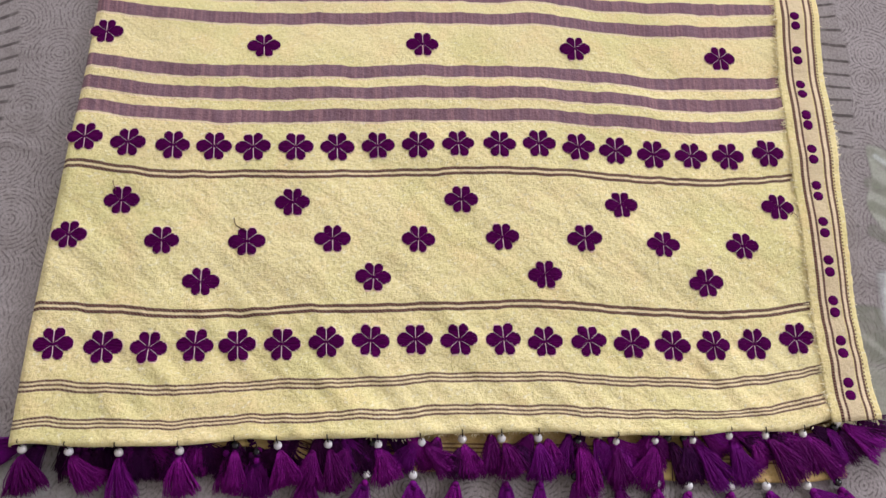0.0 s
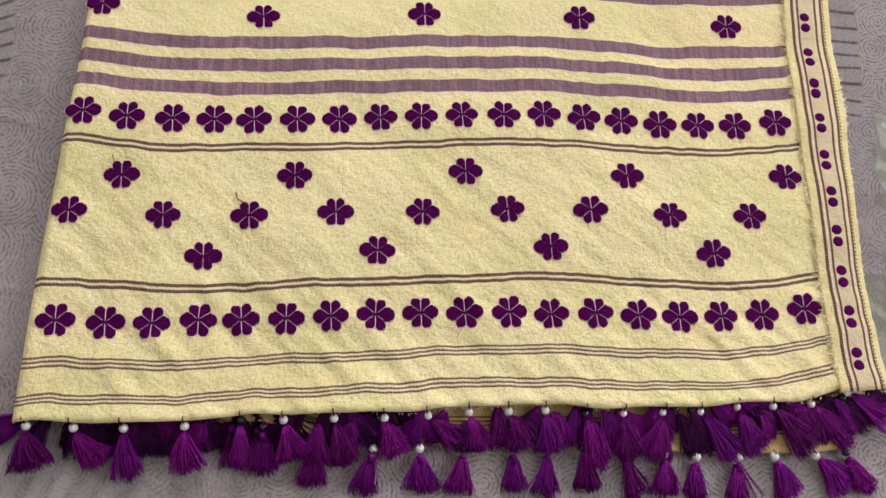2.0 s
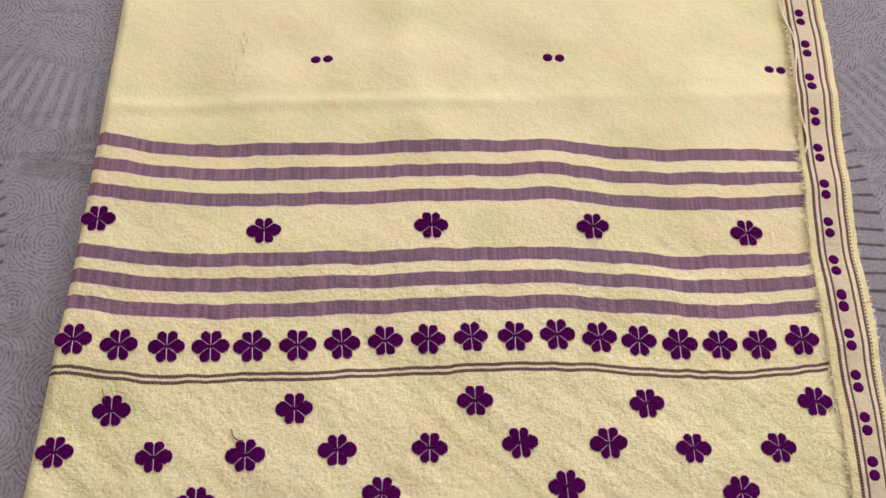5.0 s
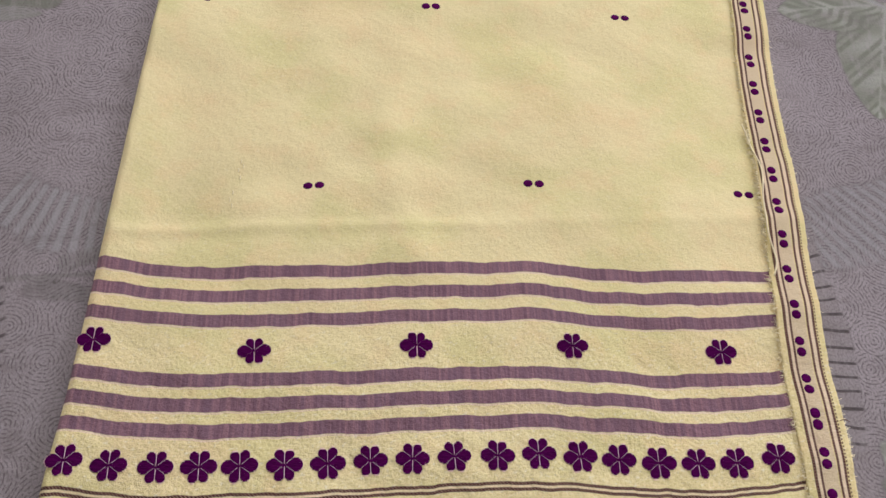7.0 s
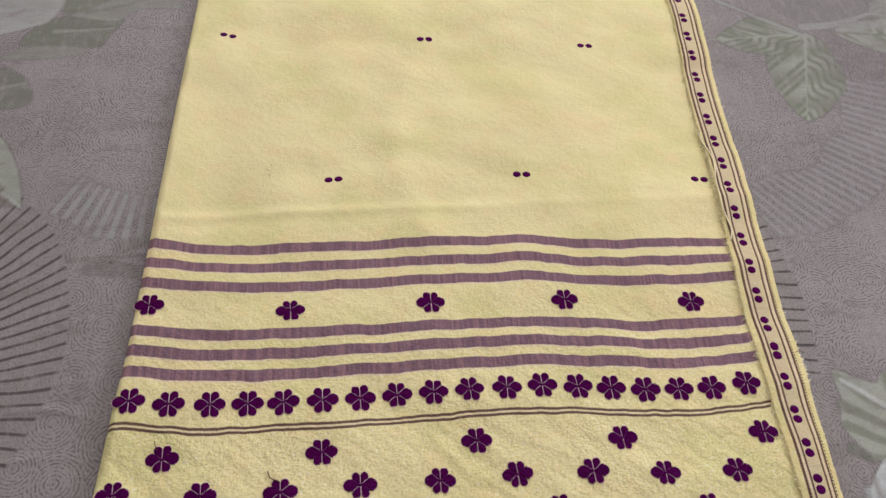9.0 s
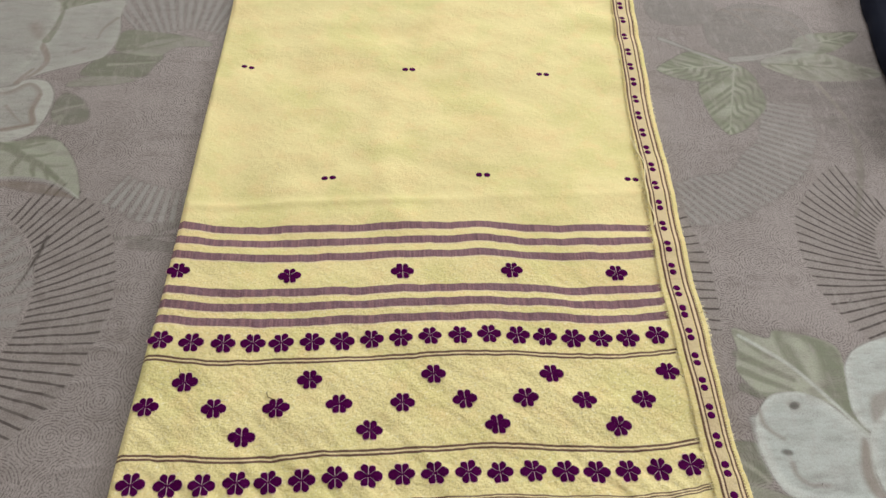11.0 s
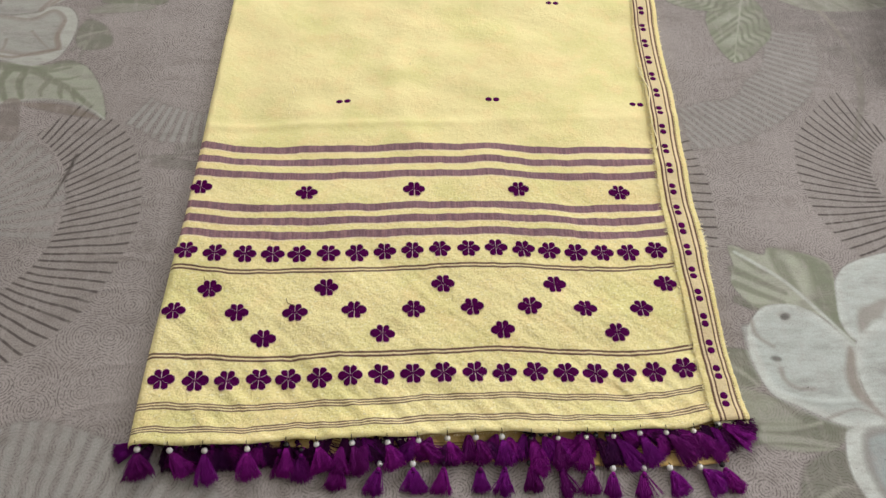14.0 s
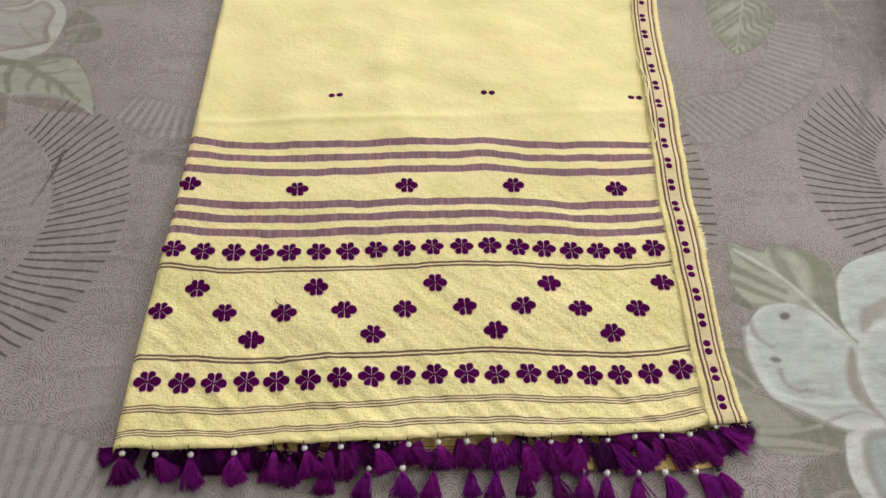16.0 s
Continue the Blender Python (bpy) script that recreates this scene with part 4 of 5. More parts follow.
    pr.oval(0.645, 0.562, 0.024, 0.012, -30, (0.12, 0.11, 0.10), 0, 0.55, 0.010)
    # small burns and a pulled seam
    pr.oval(0.395, 0.150, 0.0034, 0.0042, 60, (0.44, 0.45, 0.43), 0, 0.9)
    pr.oval(0.395, 0.149, 0.0014, 0.0010, 20, (0.05, 0.045, 0.04), 0, 0.8, 0.0010)
    pr.oval(0.373, 0.098, 0.0024, 0.0015, -10, (0.10, 0.095, 0.085), 0, 0.85, 0.0012)
    pr.line(-0.412, 0.398, -0.432, 0.318, 0.0026, (0.055, 0.045, 0.042), 0.002, 1.0)
    pr.line(-0.432, 0.290, -0.448, 0.262, 0.0020, (0.12, 0.10, 0.09), 0.0, 0.5)


def axis_points(lo, a, b, hi, fine, coarse):
    left = np.arange(lo, a, coarse)
    mid = np.arange(a, b, fine)
    right = np.append(np.arange(b, hi, coarse), hi)
    return np.concatenate([left, mid, right])


def bed_sheet():
    xs = axis_points(-1.45, -0.62, 0.76, 1.65, 0.0016, 0.05)
    ys = axis_points(-1.25, -0.11, 0.90, 1.85, 0.0016, 0.05)
    X, Y = np.meshgrid(xs, ys)
    pr = Print(X, Y)
    paint(pr)
    # slight creases fanning from the fold of the shawl, and a soft lie
    Z = 0.0009 * np.sin(X * 13 + 2 * np.sin(Y * 7)) * np.sin(Y * 11 + 1)
    for (px, py, ang, ln) in ((-0.30, 0.20, 186, 0.10), (-0.29, 0.235, 175, 0.07), (-0.29, 0.11, 190, 0.09), (0.36, 0.06, -10, 0.1), (-0.30, 0.07, 200, 0.08)):
        c, s = math.cos(radians(ang)), math.sin(radians(ang))
        p, q = (X - px) * c + (Y - py) * s, -(X - px) * s + (Y - py) * c + 0.006 * np.sin(((X - px) * c + (Y - py) * s) * 40)
        Z += 0.0011 * np.exp(-(q / 0.0035) ** 2) * np.clip(1 - np.abs(p - ln / 2) / (ln / 2 + 0.02), 0, 1)
    under = np.clip(np.minimum(np.minimum(X + 0.30, 0.33 - X), Y + 0.01) / 0.03, 0, 1)
    Z = Z * (1 - under) - 0.001 * under
    # hangs over the sides of the mattress
    over_x = np.maximum(np.maximum(BED[0] - X, X - BED[1]), 0)
    over_y = np.maximum(np.maximum(BED[2] - Y, Y - BED[3]), 0)
    drop = np.maximum(over_x, over_y)
    PX = np.clip(X, BED[0] - 0.012, BED[1] + 0.012)
    PY = np.clip(Y, BED[2] - 0.012, BED[3] + 0.012)
    me = grid_mesh("bed_sheet", np.stack([PX, PY, Z - drop], -1))
    col = me.attributes.new("print", "FLOAT_COLOR", "POINT")
    col.data.foreach_set("color", np.concatenate([pr.c, pr.a[..., None]], -1).reshape(-1).astype(np.float32))
    tagged(link("bed_sheet", me, M_SHEET), "faded mauve-grey bed sheet printed with pale blooms, leaves and ray fans", "bed sheet", kind="structure")


bed_sheet()

# ---- folded shawl ----
shawl = tagged(new("shawl"), "folded yellow woven shawl with purple flowers and tassels on the bed", "shawl")


def top_layer():
    """The upper fold: rolls under along its left side and along the hem."""
    vs = np.concatenate([np.linspace(0, 0.5, 220), np.linspace(0.5, 1.38, 130)[1:]])
    cols = 220
    rows, uvs = [], []
    R = CLOTH_TOP / 2

    def row(v, lift, back):
        pts, uv = [], []
        y0 = v
        xl, xr = left_edge(y0), right_edge(y0) + (0.008 if y0 > 0.03 else 0.0)
        xi = xl + R
        dz0 = top_height(xi, y0) - CLOTH_TOP
        for s in (0.06, 0.03, 0.012, 0.0):
            pts.append((xi + s, y0 + back, 0.0016 + 0.35 * s * 0))
            uv.append((xi + s, v))
        for a in (250, 225, 200, 180, 160, 135, 110):
            w = radians(a)
            pts.append((xi + R * math.cos(w), y0 + sway(xi, v) + back, R + (R - 0.0006) * math.sin(w) + dz0 * max(0, math.sin(w)) + lift * max(0, math.sin(w))))
            uv.append((xi + R * math.cos(w), v))
        for i in range(cols):
            x = xi + (xr - xi) * i / (cols - 1)
            y = y0 + sway(x, v) + back
            pts.append((x, y, top_height(x, y) + lift))
            uv.append((x, v))
        return pts, uv

    # the hem rolls under
    for lift, back, dv in ((-0.0045, 0.012, 0.0), (-0.0045, 0.004, 0.0), (-0.0042, 0.0012, 0.0), (-0.0028, 0.0, 0.0), (-0.0012, 0.0, 0.0006), (-0.0003, 0.0, 0.0016), (0.0003, 0, 0.003), (0.0004, 0, 0.005), (0.0, 0, 0.0075)):
        p, u = row(0.0185 + dv, lift, back)
        rows.append(p), uvs.append(u)
    for v in vs:
        if v > 0.029:
            p, u = row(float(v), 0.0, 0.0)
            rows.append(p), uvs.append(u)
    P = np.array(rows)
    # ripple of the hem fades out up the cloth
    for i in range(P.shape[0]):
        f = max(0.0, 1 - i / 14)
        if f:
            for j in range(P.shape[1]):
                x = P[i, j, 0]
                P[i, j, 1] += f * (hem(x) - 0.0195 - (sway(x, 0.02) if i < 12 else 0) * 0.6)
    me = grid_mesh("top_layer", P, np.array(uvs))
    link("top_layer", me, M_SHAWL, shawl, "bright yellow cotton with mauve stripes")


top_layer()


def under_edge(x):
    return float(np.interp(x, (-0.285, -0.185, -0.165, -0.14, -0.115, -0.075, 0.02, 0.097, 0.18, 0.26, 0.29), (0.032, 0.028, 0.012, 0.016, 0.012, -0.002, -0.005, -0.007, -0.0155, -0.017, -0.014)))


def under_layer():
    cols, rows, uvs = 110, [], []
    for lift, v in ((-0.0022, 0.006), (-0.0022, 0.001), (-0.0014, 0.0), (-0.0004, 0.0003), (0.0, 0.0012), (0.0003, 0.003)) + tuple((0.0, 0.005 + 0.004 * i) for i in range(40)):
        p, u = [], []
        for i in range(cols):
            x = -0.276 + 0.566 * i / (cols - 1)
            y = under_edge(x) + v
            z = 0.0036 + 0.0006 * noise.noise((x * 20, y * 20, 7)) + lift
            p.append((x, y, z)), u.append((x, v))
        rows.append(p), uvs.append(u)
    link("under_layer", grid_mesh("under_layer", np.array(rows), np.array(uvs)), M_UNDER_SHADED, shawl, "inner fold of yellow cotton, coloured darker for the shade")


under_layer()


def border_z(x, y):
    return 0.0005 + max(0.004, min(top_height(min(x, right_edge(y)), y), CLOTH_TOP + 0.004) + 0.0009 - max(0, x - border_line(y) - 0.008) * 0.20)


def border_band():
    ys = np.linspace(0.024, 1.36, 330)
    rows, uvs = [], []
    for y in ys:
        c, xr = border_line(y), border_right(y)
        xl = seam(y)
        p, u = [], []
        for s in [0.0] + [i / 22 for i in range(23)] + [1.0, 1.0]:
            x = xl + (xr - xl) * s
            rag = 0.0007 * noise.noise((y * 190, s * 3, 4)) if s in (0.0, 1.0) else 0
            p.append([x + rag, y + 0.002 * (s - 0.5), border_z(x, y)]), u.append(((x - c) * (0.0188 / (xr - c) if x > c else 1.0), y))
        p[0][2] -= 0.0012
        p[-2][2] -= 0.002
        p[-1][2] = 0.0012
        p[-1][0] -= 0.001
        rows.append(p), uvs.append(u)
    # cut lower end
    P = np.array(rows)
    end = P[0].copy()
    end[:, 2] = np.maximum(end[:, 2] - 0.004, 0.001)
    end[:, 1] += 0.001
    P = np.concatenate([end[None], P])
    U = np.array([uvs[0]] + uvs)
    link("border_band", grid_mesh("border_band", P, U), M_BORDER, shawl, "narrow woven border with mauve lines and paired dots")


border_band()


def surface(x, y):
    return top_height(x, y)


def disc(cx, cy, a, b, ang, height, zf, rings=3, sides=18, rag=0.0, seed=0.0):
    """A low domed patch lying on the cloth, as lists."""
    verts, faces = [], []
    c, s = math.cos(ang), math.sin(ang)
    verts.append(Vector((cx, cy, zf(cx, cy) + height)))
    for r in range(1, rings + 1):
        f = r / rings
        for k in range(sides):
            w = 2 * math.pi * k / sides
            q = f * (1 + (rag * (1 if k % 2 else -1) if r == rings else 0))
            px, py = a * q * math.cos(w), b * q * math.sin(w)
            x, y = cx + px * c - py * s, cy + px * s + py * c
            verts.append(Vector((x, y, zf(x, y) + height * (1 - f ** 2.5) + (0.0001 if r < rings else -0.0003))))
    for k in range(sides):
        faces.append((0, 1 + k, 1 + (k + 1) % sides))
    for r in range(rings - 1):
        for k in range(sides):
            i, j = 1 + r * sides, 1 + (r + 1) * sides
            k2 = (k + 1) % sides
            faces.append((i + k, j + k, j + k2, i + k2))
    return verts, faces


X_ARM = radians(38)


def petal_rows(x, y, size, turn, mid, half, reach, taper, gaps, lift, dome):
    """One petal woven as a stack of weft rows, so its edge runs in small steps; gaps are kept clear of its two flanks."""
    verts, faces = [], []
    c, s = math.cos(turn), math.sin(turn)
    pitch = 0.00105
    us = np.linspace(-0.0165, 0.0165, 133)
    for j in range(-14, 14):
        w = (j + 0.5) * pitch
        d = np.arctan2(w, us) - mid
        d = (d + math.pi) % (2 * math.pi) - math.pi
        r = np.hypot(us, w)
        inside = (np.abs(d) < half + 0.6) & (r < reach * (1 - taper * np.minimum(np.abs(d / half), 1.2) ** 2.2))
        inside &= (r * np.sin(half - d) > gaps[1]) & (r * np.sin(half + d) > gaps[0])
        if inside.sum() < (10 if abs(w) > 0.55 * reach else 3):
            continue
        u0, u1 = float(us[inside].min()), float(us[inside].max())
        o = len(verts)
        for e, h in ((-0.5, 0.0), (-0.1, dome), (0.35, dome), (0.5, 0.0)):
            for k in range(5):
                q = k / 4
                px, py = (u0 + (u1 - u0) * q) * size, (w + e * pitch) * size
                gx, gy = x + px * c - py * s, y + px * s + py * c
                verts.append(Vector((gx, gy, surface(gx, gy) + lift + h - (0.00035 if k in (0, 4) else 0.0))))
        for e in range(3):
            for k in range(4):
                i = o + e * 5 + k
                faces.append((i, i + 1, i + 6, i + 5))
    return verts, faces


def flower(x, y, size, turn, rng, sparse):
    """Six satin-woven petals over a pale pink float, parted by dotted lines of ground thread."""
    pv, pf, petals = [], [], []
    for k in range(6):
        flank = k % 3 == 0
        mid = (0.0, X_ARM + radians(26), math.pi - X_ARM - radians(26), math.pi, math.pi + X_ARM + radians(26), -X_ARM - radians(26))[k]
        half = X_ARM if flank else radians(26)
        reach = (0.0134 if flank else (0.0116 if sparse else 0.0124)) * rng.uniform(0.96, 1.04)
        taper = 0.42 if flank else 0.30
        line = 0.00024 if not sparse else rng.uniform(0.00010, 0.00030)
        gaps = (-0.0001, -0.0001) if flank else ((-0.0001, line) if k in (1, 4) else (line, -0.0001))
        v, f = petal_rows(x, y, size, turn, mid, half, reach + 0.0006, taper, (-0.0007, -0.0007), 0.00030, 0.0)
        o = len(pv)
        pv += v
        pf += [tuple(i + o for i in g) for g in f]
        petals.append(petal_rows(x, y, size, turn, mid, half, reach, taper, gaps, 0.00055, 0.00040))
    root = from_lists("embroidered_flower", pv, pf, M_PAD, shawl, "purple six-petalled woven flower with pink outline")
    for v, f in petals:
        from_lists("petal", v, f, M_SATIN, root)
    v, f = disc(x, y, 0.0013 * size, 0.0011 * size, turn, 0.0005, lambda p, q: surface(p, q) + 0.0006, 2, 4)
    from_lists("centre", v, f, M_SATIN, root)
    # dotted stitches between the petals
    sv, sf = [], []
    for arm in (X_ARM, math.pi - X_ARM, math.pi + X_ARM, -X_ARM):
        if sparse and rng.random() < 0.45:
            continue
        for i in range(5):
            r0 = (0.0022 + 0.00135 * i) * size
            pts = []
            for r in (r0, r0 + 0.0004, r0 + 0.0008):
                gx, gy = x + r * math.cos(arm + turn), y + r * math.sin(arm + turn)
                pts.append(Vector((gx, gy, surface(gx, gy) + 0.00112)))
            tube(sv, sf, pts, (0.00018, 0.00024, 0.00018), 4)
    for side in (-1, 1):
        pts = []
        for r in np.linspace(0.0020, 0.0096 if sparse else 0.0104, 7):
            gx, gy = x - side * r * size * math.sin(turn), y + side * r * size * math.cos(turn)
            pts.append(Vector((gx, gy, surface(gx, gy) + 0.00085)))
        tube(sv, sf, pts, [0.00018 if sparse else 0.00024] * 7, 4)
    if sv:
        from_lists("stitches", sv, sf, M_STITCH, root, "dotted pale pink stitches")
    return root


# rows of flowers: the places along each row, and how high each row runs there
FLOWER_ROWS = (
    (False, (-0.264, -0.231, -0.200, -0.169, -0.140, -0.109, -0.078, -0.047, -0.015, 0.016, 0.048, 0.078, 0.110, 0.141, 0.171, 0.202, 0.233, 0.2655),
     (0.085, 0.083, 0.082, 0.084, 0.084, 0.084, 0.085, 0.086, 0.087, 0.086, 0.086, 0.084, 0.084, 0.082, 0.080, 0.080, 0.081, 0.085)),
    (False, (-0.260, -0.228, -0.195, -0.165, -0.136, -0.104, -0.073, -0.042, -0.011, 0.020, 0.052, 0.083, 0.114, 0.143, 0.173, 0.203, 0.233, 0.266),
     (0.2425, 0.238, 0.236, 0.236, 0.236, 0.236, 0.237, 0.2385, 0.239, 0.240, 0.240, 0.241, 0.238, 0.235, 0.232, 0.231, 0.231, 0.234)),
    (True, (-0.229, -0.105, 0.021, 0.143, 0.267), (0.192, 0.191, 0.194, 0.189, 0.188)),
    (True, (-0.263, -0.197, -0.137, -0.075, -0.012, 0.051, 0.113, 0.172, 0.234), (0.165, 0.160, 0.160, 0.162, 0.162, 0.164, 0.162, 0.157, 0.156)),
    (True, (-0.168, -0.045, 0.081, 0.202), (0.130, 0.133, 0.134, 0.127)),
    (True, (-0.255, -0.132, -0.006, 0.118, 0.239), (0.336, 0.325, 0.328, 0.326, 0.320)),
)
_rng = random.Random(5)
for sparse, places, heights in FLOWER_ROWS:
    for fx, fy in zip(places, heights):
        flower(fx, fy, _rng.uniform(0.95, 1.0), _rng.uniform(-0.05, 0.07), _rng, sparse)


def dot(x, y, a, b, ang, zf, name="embroidered_dot", label=""):
    v, f = disc(x, y, a, b, ang, 0.0008, zf, 3, 16, 0.03)
    return from_lists(name, v, f, M_SATIN, shawl, label)


# pairs of small dots over the plain body
for x, y, w in ((-0.092, 0.476, 0.03), (0.100, 0.479, -0.05), (0.288, 0.468, -0.08), (-0.2075, 0.692, -0.30), (0.015, 0.683, 0.06), (0.2035, 0.6735, -0.06)):
    for sgn in (-1, 1):
        dot(x + sgn * 0.0050, y + sgn * 0.0050 * math.sin(w), 0.0047, 0.0040, w, surface)
# pairs along the border
_ys = [0.047 + 0.0310 * i for i in range(8)] + [0.263, 0.2925, 0.3235, 0.3555] + [0.389 + 0.0333 * i for i in range(11)] + [0.763 + 0.0375 * i for i in range(15)]
for _y in _ys:
    for sgn in (-1, 1):
        dot(border_line(_y) + sgn * 0.0001, _y + sgn * 0.0046, 0.0046, 0.0044, 0.0, border_z)


# ---- beads and tassels ----
def sphere(bm, x, y, z, r, seg=14):
    made = bmesh.ops.create_uvsphere(bm, u_segments=seg, v_segments=seg // 2 + 1, radius=r)["verts"]
    for v in made:
        v.co += Vector((x, y, z))


def tassel(x, y, z, ang, length, spread, bead, rng, ground, plump=0.0085, floss=None):
    """A bead on a loop, a wrapped knot and a skirt of floss; ang is the way it falls, from straight down the bed."""
    d = Vector((math.sin(ang), -math.cos(ang), 0))
    side = Vector((d.y * -1, d.x, 0))
    start = Vector((x, y, z))
    neck = start + d * 0.0062 + Vector((0, 0, -0.0005))
    verts, faces = [], []
    lean = rng.uniform(-0.25, 0.25)
    tufts = [(max(-1.05, min(1.05, rng.gauss(0, 0.52))), rng.uniform(0.86, 1.05), rng.uniform(-0.0026, 0.0026), rng.uniform(0, 3)) for _ in range(17)]
    for _ in range(280):
        tu, tl, tw, tp = rng.choice(tufts)
        u, h = max(-1.15, min(1.15, tu + rng.gauss(0, 0.2))), rng.uniform(0, 1)
        ln = length * tl * rng.uniform(0.90, 1.05) * (1 - 0.06 * abs(u))
        wig, ph = tw + rng.uniform(-0.0012, 0.0012), tp + rng.uniform(-0.4, 0.4)
        pts = []
        for i in range(6):
            t = i / 5
            fan = spread * u * (0.10 + 0.98 * t ** 0.85) * (1 - 0.08 * t * t) * (t ** 0.3) + lean * spread * t * t
            belly = plump * (1 - 0.45 * t) * math.sin(min(1, 0.22 + t * 1.5) * math.pi / 2) * h
            base = neck.z * (1 - t) ** 1.5 + ground
            p = neck + d * (ln * t) + side * (fan + u * 0.0018 + wig * math.sin(t * 4 + ph) * t)
            p.z = max(0.0006, base + belly - 0.001 + abs(wig) * t)
            pts.append(p)
        r = rng.uniform(0.00022, 0.00036)
        tube(verts, faces, pts, (r, r, r, r, r * 0.95, r * 0.6), 3)
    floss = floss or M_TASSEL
    root = from_lists("tassel", verts, faces, floss, shawl, "purple floss tassel hanging from a bead" if floss == M_TASSEL else "purple floss tassel of an inner fold, darkened as if in shade")
    bm = bmesh.new()
    k = neck + d * 0.001
    sphere(bm, k.x, k.y, k.z + 0.0028, 0.0024, 12)
    for v in bm.verts:
        v.co.z += 0.0002 * math.sin(v.co.x * 3000)
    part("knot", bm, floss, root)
    lv, lf = [], []
    for j in range(3):
        ring = [neck + d * (0.0040 + 0.0006 * j) + side * (0.0025 * math.cos(w)) + Vector((0, 0, 0.0026 + 0.0025 * math.sin(w))) for w in [i * math.pi / 5 for i in range(11)]]
        tube(lv, lf, ring, [0.0004] * 11, 3)
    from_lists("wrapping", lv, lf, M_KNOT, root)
    if bead == "none":
        return
    bm = bmesh.new()
    bz = z + 0.0022
    b = start + d * 0.0014
    sphere(bm, b.x, b.y, bz, 0.0031 if bead != "jet" else 0.0030)
    part("bead", bm, {"pearl": M_PEARL, "white": M_WHITE, "jet": M_JET}[bead], root, {"pearl": "silvery pearl bead", "white": "white bead", "jet": "black glass bead"}[bead])
    lv, lf = [], []
    on_hem = z > 0.0055
    top = surface(x, y + 0.0045) + 0.0004 if on_hem else z + 0.0036
    back = 0.0044 if on_hem else 0.0036
    tube(lv, lf, [start + Vector((0, back, top - z)), start + Vector((0, back * 0.5, top - z + 0.0006)), Vector((b.x, b.y + 0.0018, bz + 0.0036)), Vector((b.x, b.y, bz))], (0.00042,) * 4, 5)
    from_lists("loop", lv, lf, M_BLACK, root)


_rng = random.Random(11)
TOP_X = (-0.278, -0.248, -0.215, -0.175, -0.138, -0.110, -0.076, -0.042, -0.013, 0.016, 0.043, 0.069, 0.097, 0.124, 0.152, 0.178, 0.205, 0.231, 0.259, 0.285)
TOP_BEAD = "pwppjwwwwpwwjppppppp"
TOP_ANG = (12, 30, 8, 6, -10, 20, 12, 8, 38, 12, 24, 4, 10, 5, -16, 34, 26, 36, 45, 62)
KIND = {"p": "pearl", "w": "white", "j": "jet"}
for x, k, a in zip(TOP_X, TOP_BEAD, TOP_ANG):
    tassel(x, hem(x) - 0.0030 + 0.4 * sway(x, 0.02), 0.0058, radians(a + _rng.uniform(-9, 9)), _rng.uniform(0.021, 0.030) * (1.18 if x > 0.09 else 1.0), _rng.uniform(0.0062, 0.0115), KIND[k], _rng, 0.0035, _rng.uniform(0.0055, 0.0095))
# tassels of the inner folds
_rng = random.Random(23)
for x, k, a, ln in ((-0.124, "j", -6, 0.026), (-0.087, "w", -12, 0.026), (-0.049, "w", -14, 0.027), (-0.018, "w", -4, 0.028), (0.012, "j", -8, 0.028), (0.046, "j", 0, 0.028), (0.070, "j", 2, 0.027),
                 (0.094, "j", 10, 0.026), (0.123, "p", 6, 0.027), (0.152, "w", 2, 0.026), (0.174, "w", 2, 0.027), (0.204, "p", 0, 0.028), (0.229, "w", 24, 0.027), (0.258, "p", 38, 0.027), (0.281, "j", 30, 0.028)):
    tassel(x, under_edge(x) - 0.001, 0.0022, radians(a + _rng.uniform(-8, 8)), ln * _rng.uniform(0.82, 1.06), _rng.uniform(0.0062, 0.0105), KIND[k], _rng, 0.0012, _rng.uniform(0.0055, 0.009))
# two in five of these take the shade-darkened floss
for i in range(54):
    x = -0.272 + 0.0153 * i + _rng.uniform(-0.005, 0.005) if i < 38 else 0.095 + 0.0122 * (i - 38) + _rng.uniform(-0.004, 0.004)
    a = -65 if i == 0 else (_rng.uniform(-40, 45) if x < 0.18 else _rng.uniform(25, 75))
    tassel(x, 0.0255 - 0.011 * _rng.random() * (x > -0.15), 0.0052 if x > -0.1 else 0.0018, radians(a), _rng.uniform(0.020, 0.028), _rng.uniform(0.006, 0.010), "jet" if _rng.random() < 0.2 else "none", _rng, 0.0040 if x > -0.1 else 0.0005, 0.0048, M_TASSEL_SHADED if _rng.random() < 0.4 else None)


# a second inner crowd, floss darkened to paint the shade below the hem
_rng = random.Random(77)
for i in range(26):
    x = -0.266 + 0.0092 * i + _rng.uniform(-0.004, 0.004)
    tassel(x, 0.029 - 0.007 * _rng.random(), 0.0050 if x > -0.1 else 0.0016, radians(_rng.uniform(-50, 55)), _rng.uniform(0.022, 0.031), _rng.uniform(0.007, 0.011), "jet" if _rng.random() < 0.15 else "none", _rng, 0.0038 if x > -0.1 else 0.0005, 0.0042, M_TASSEL_SHADED)


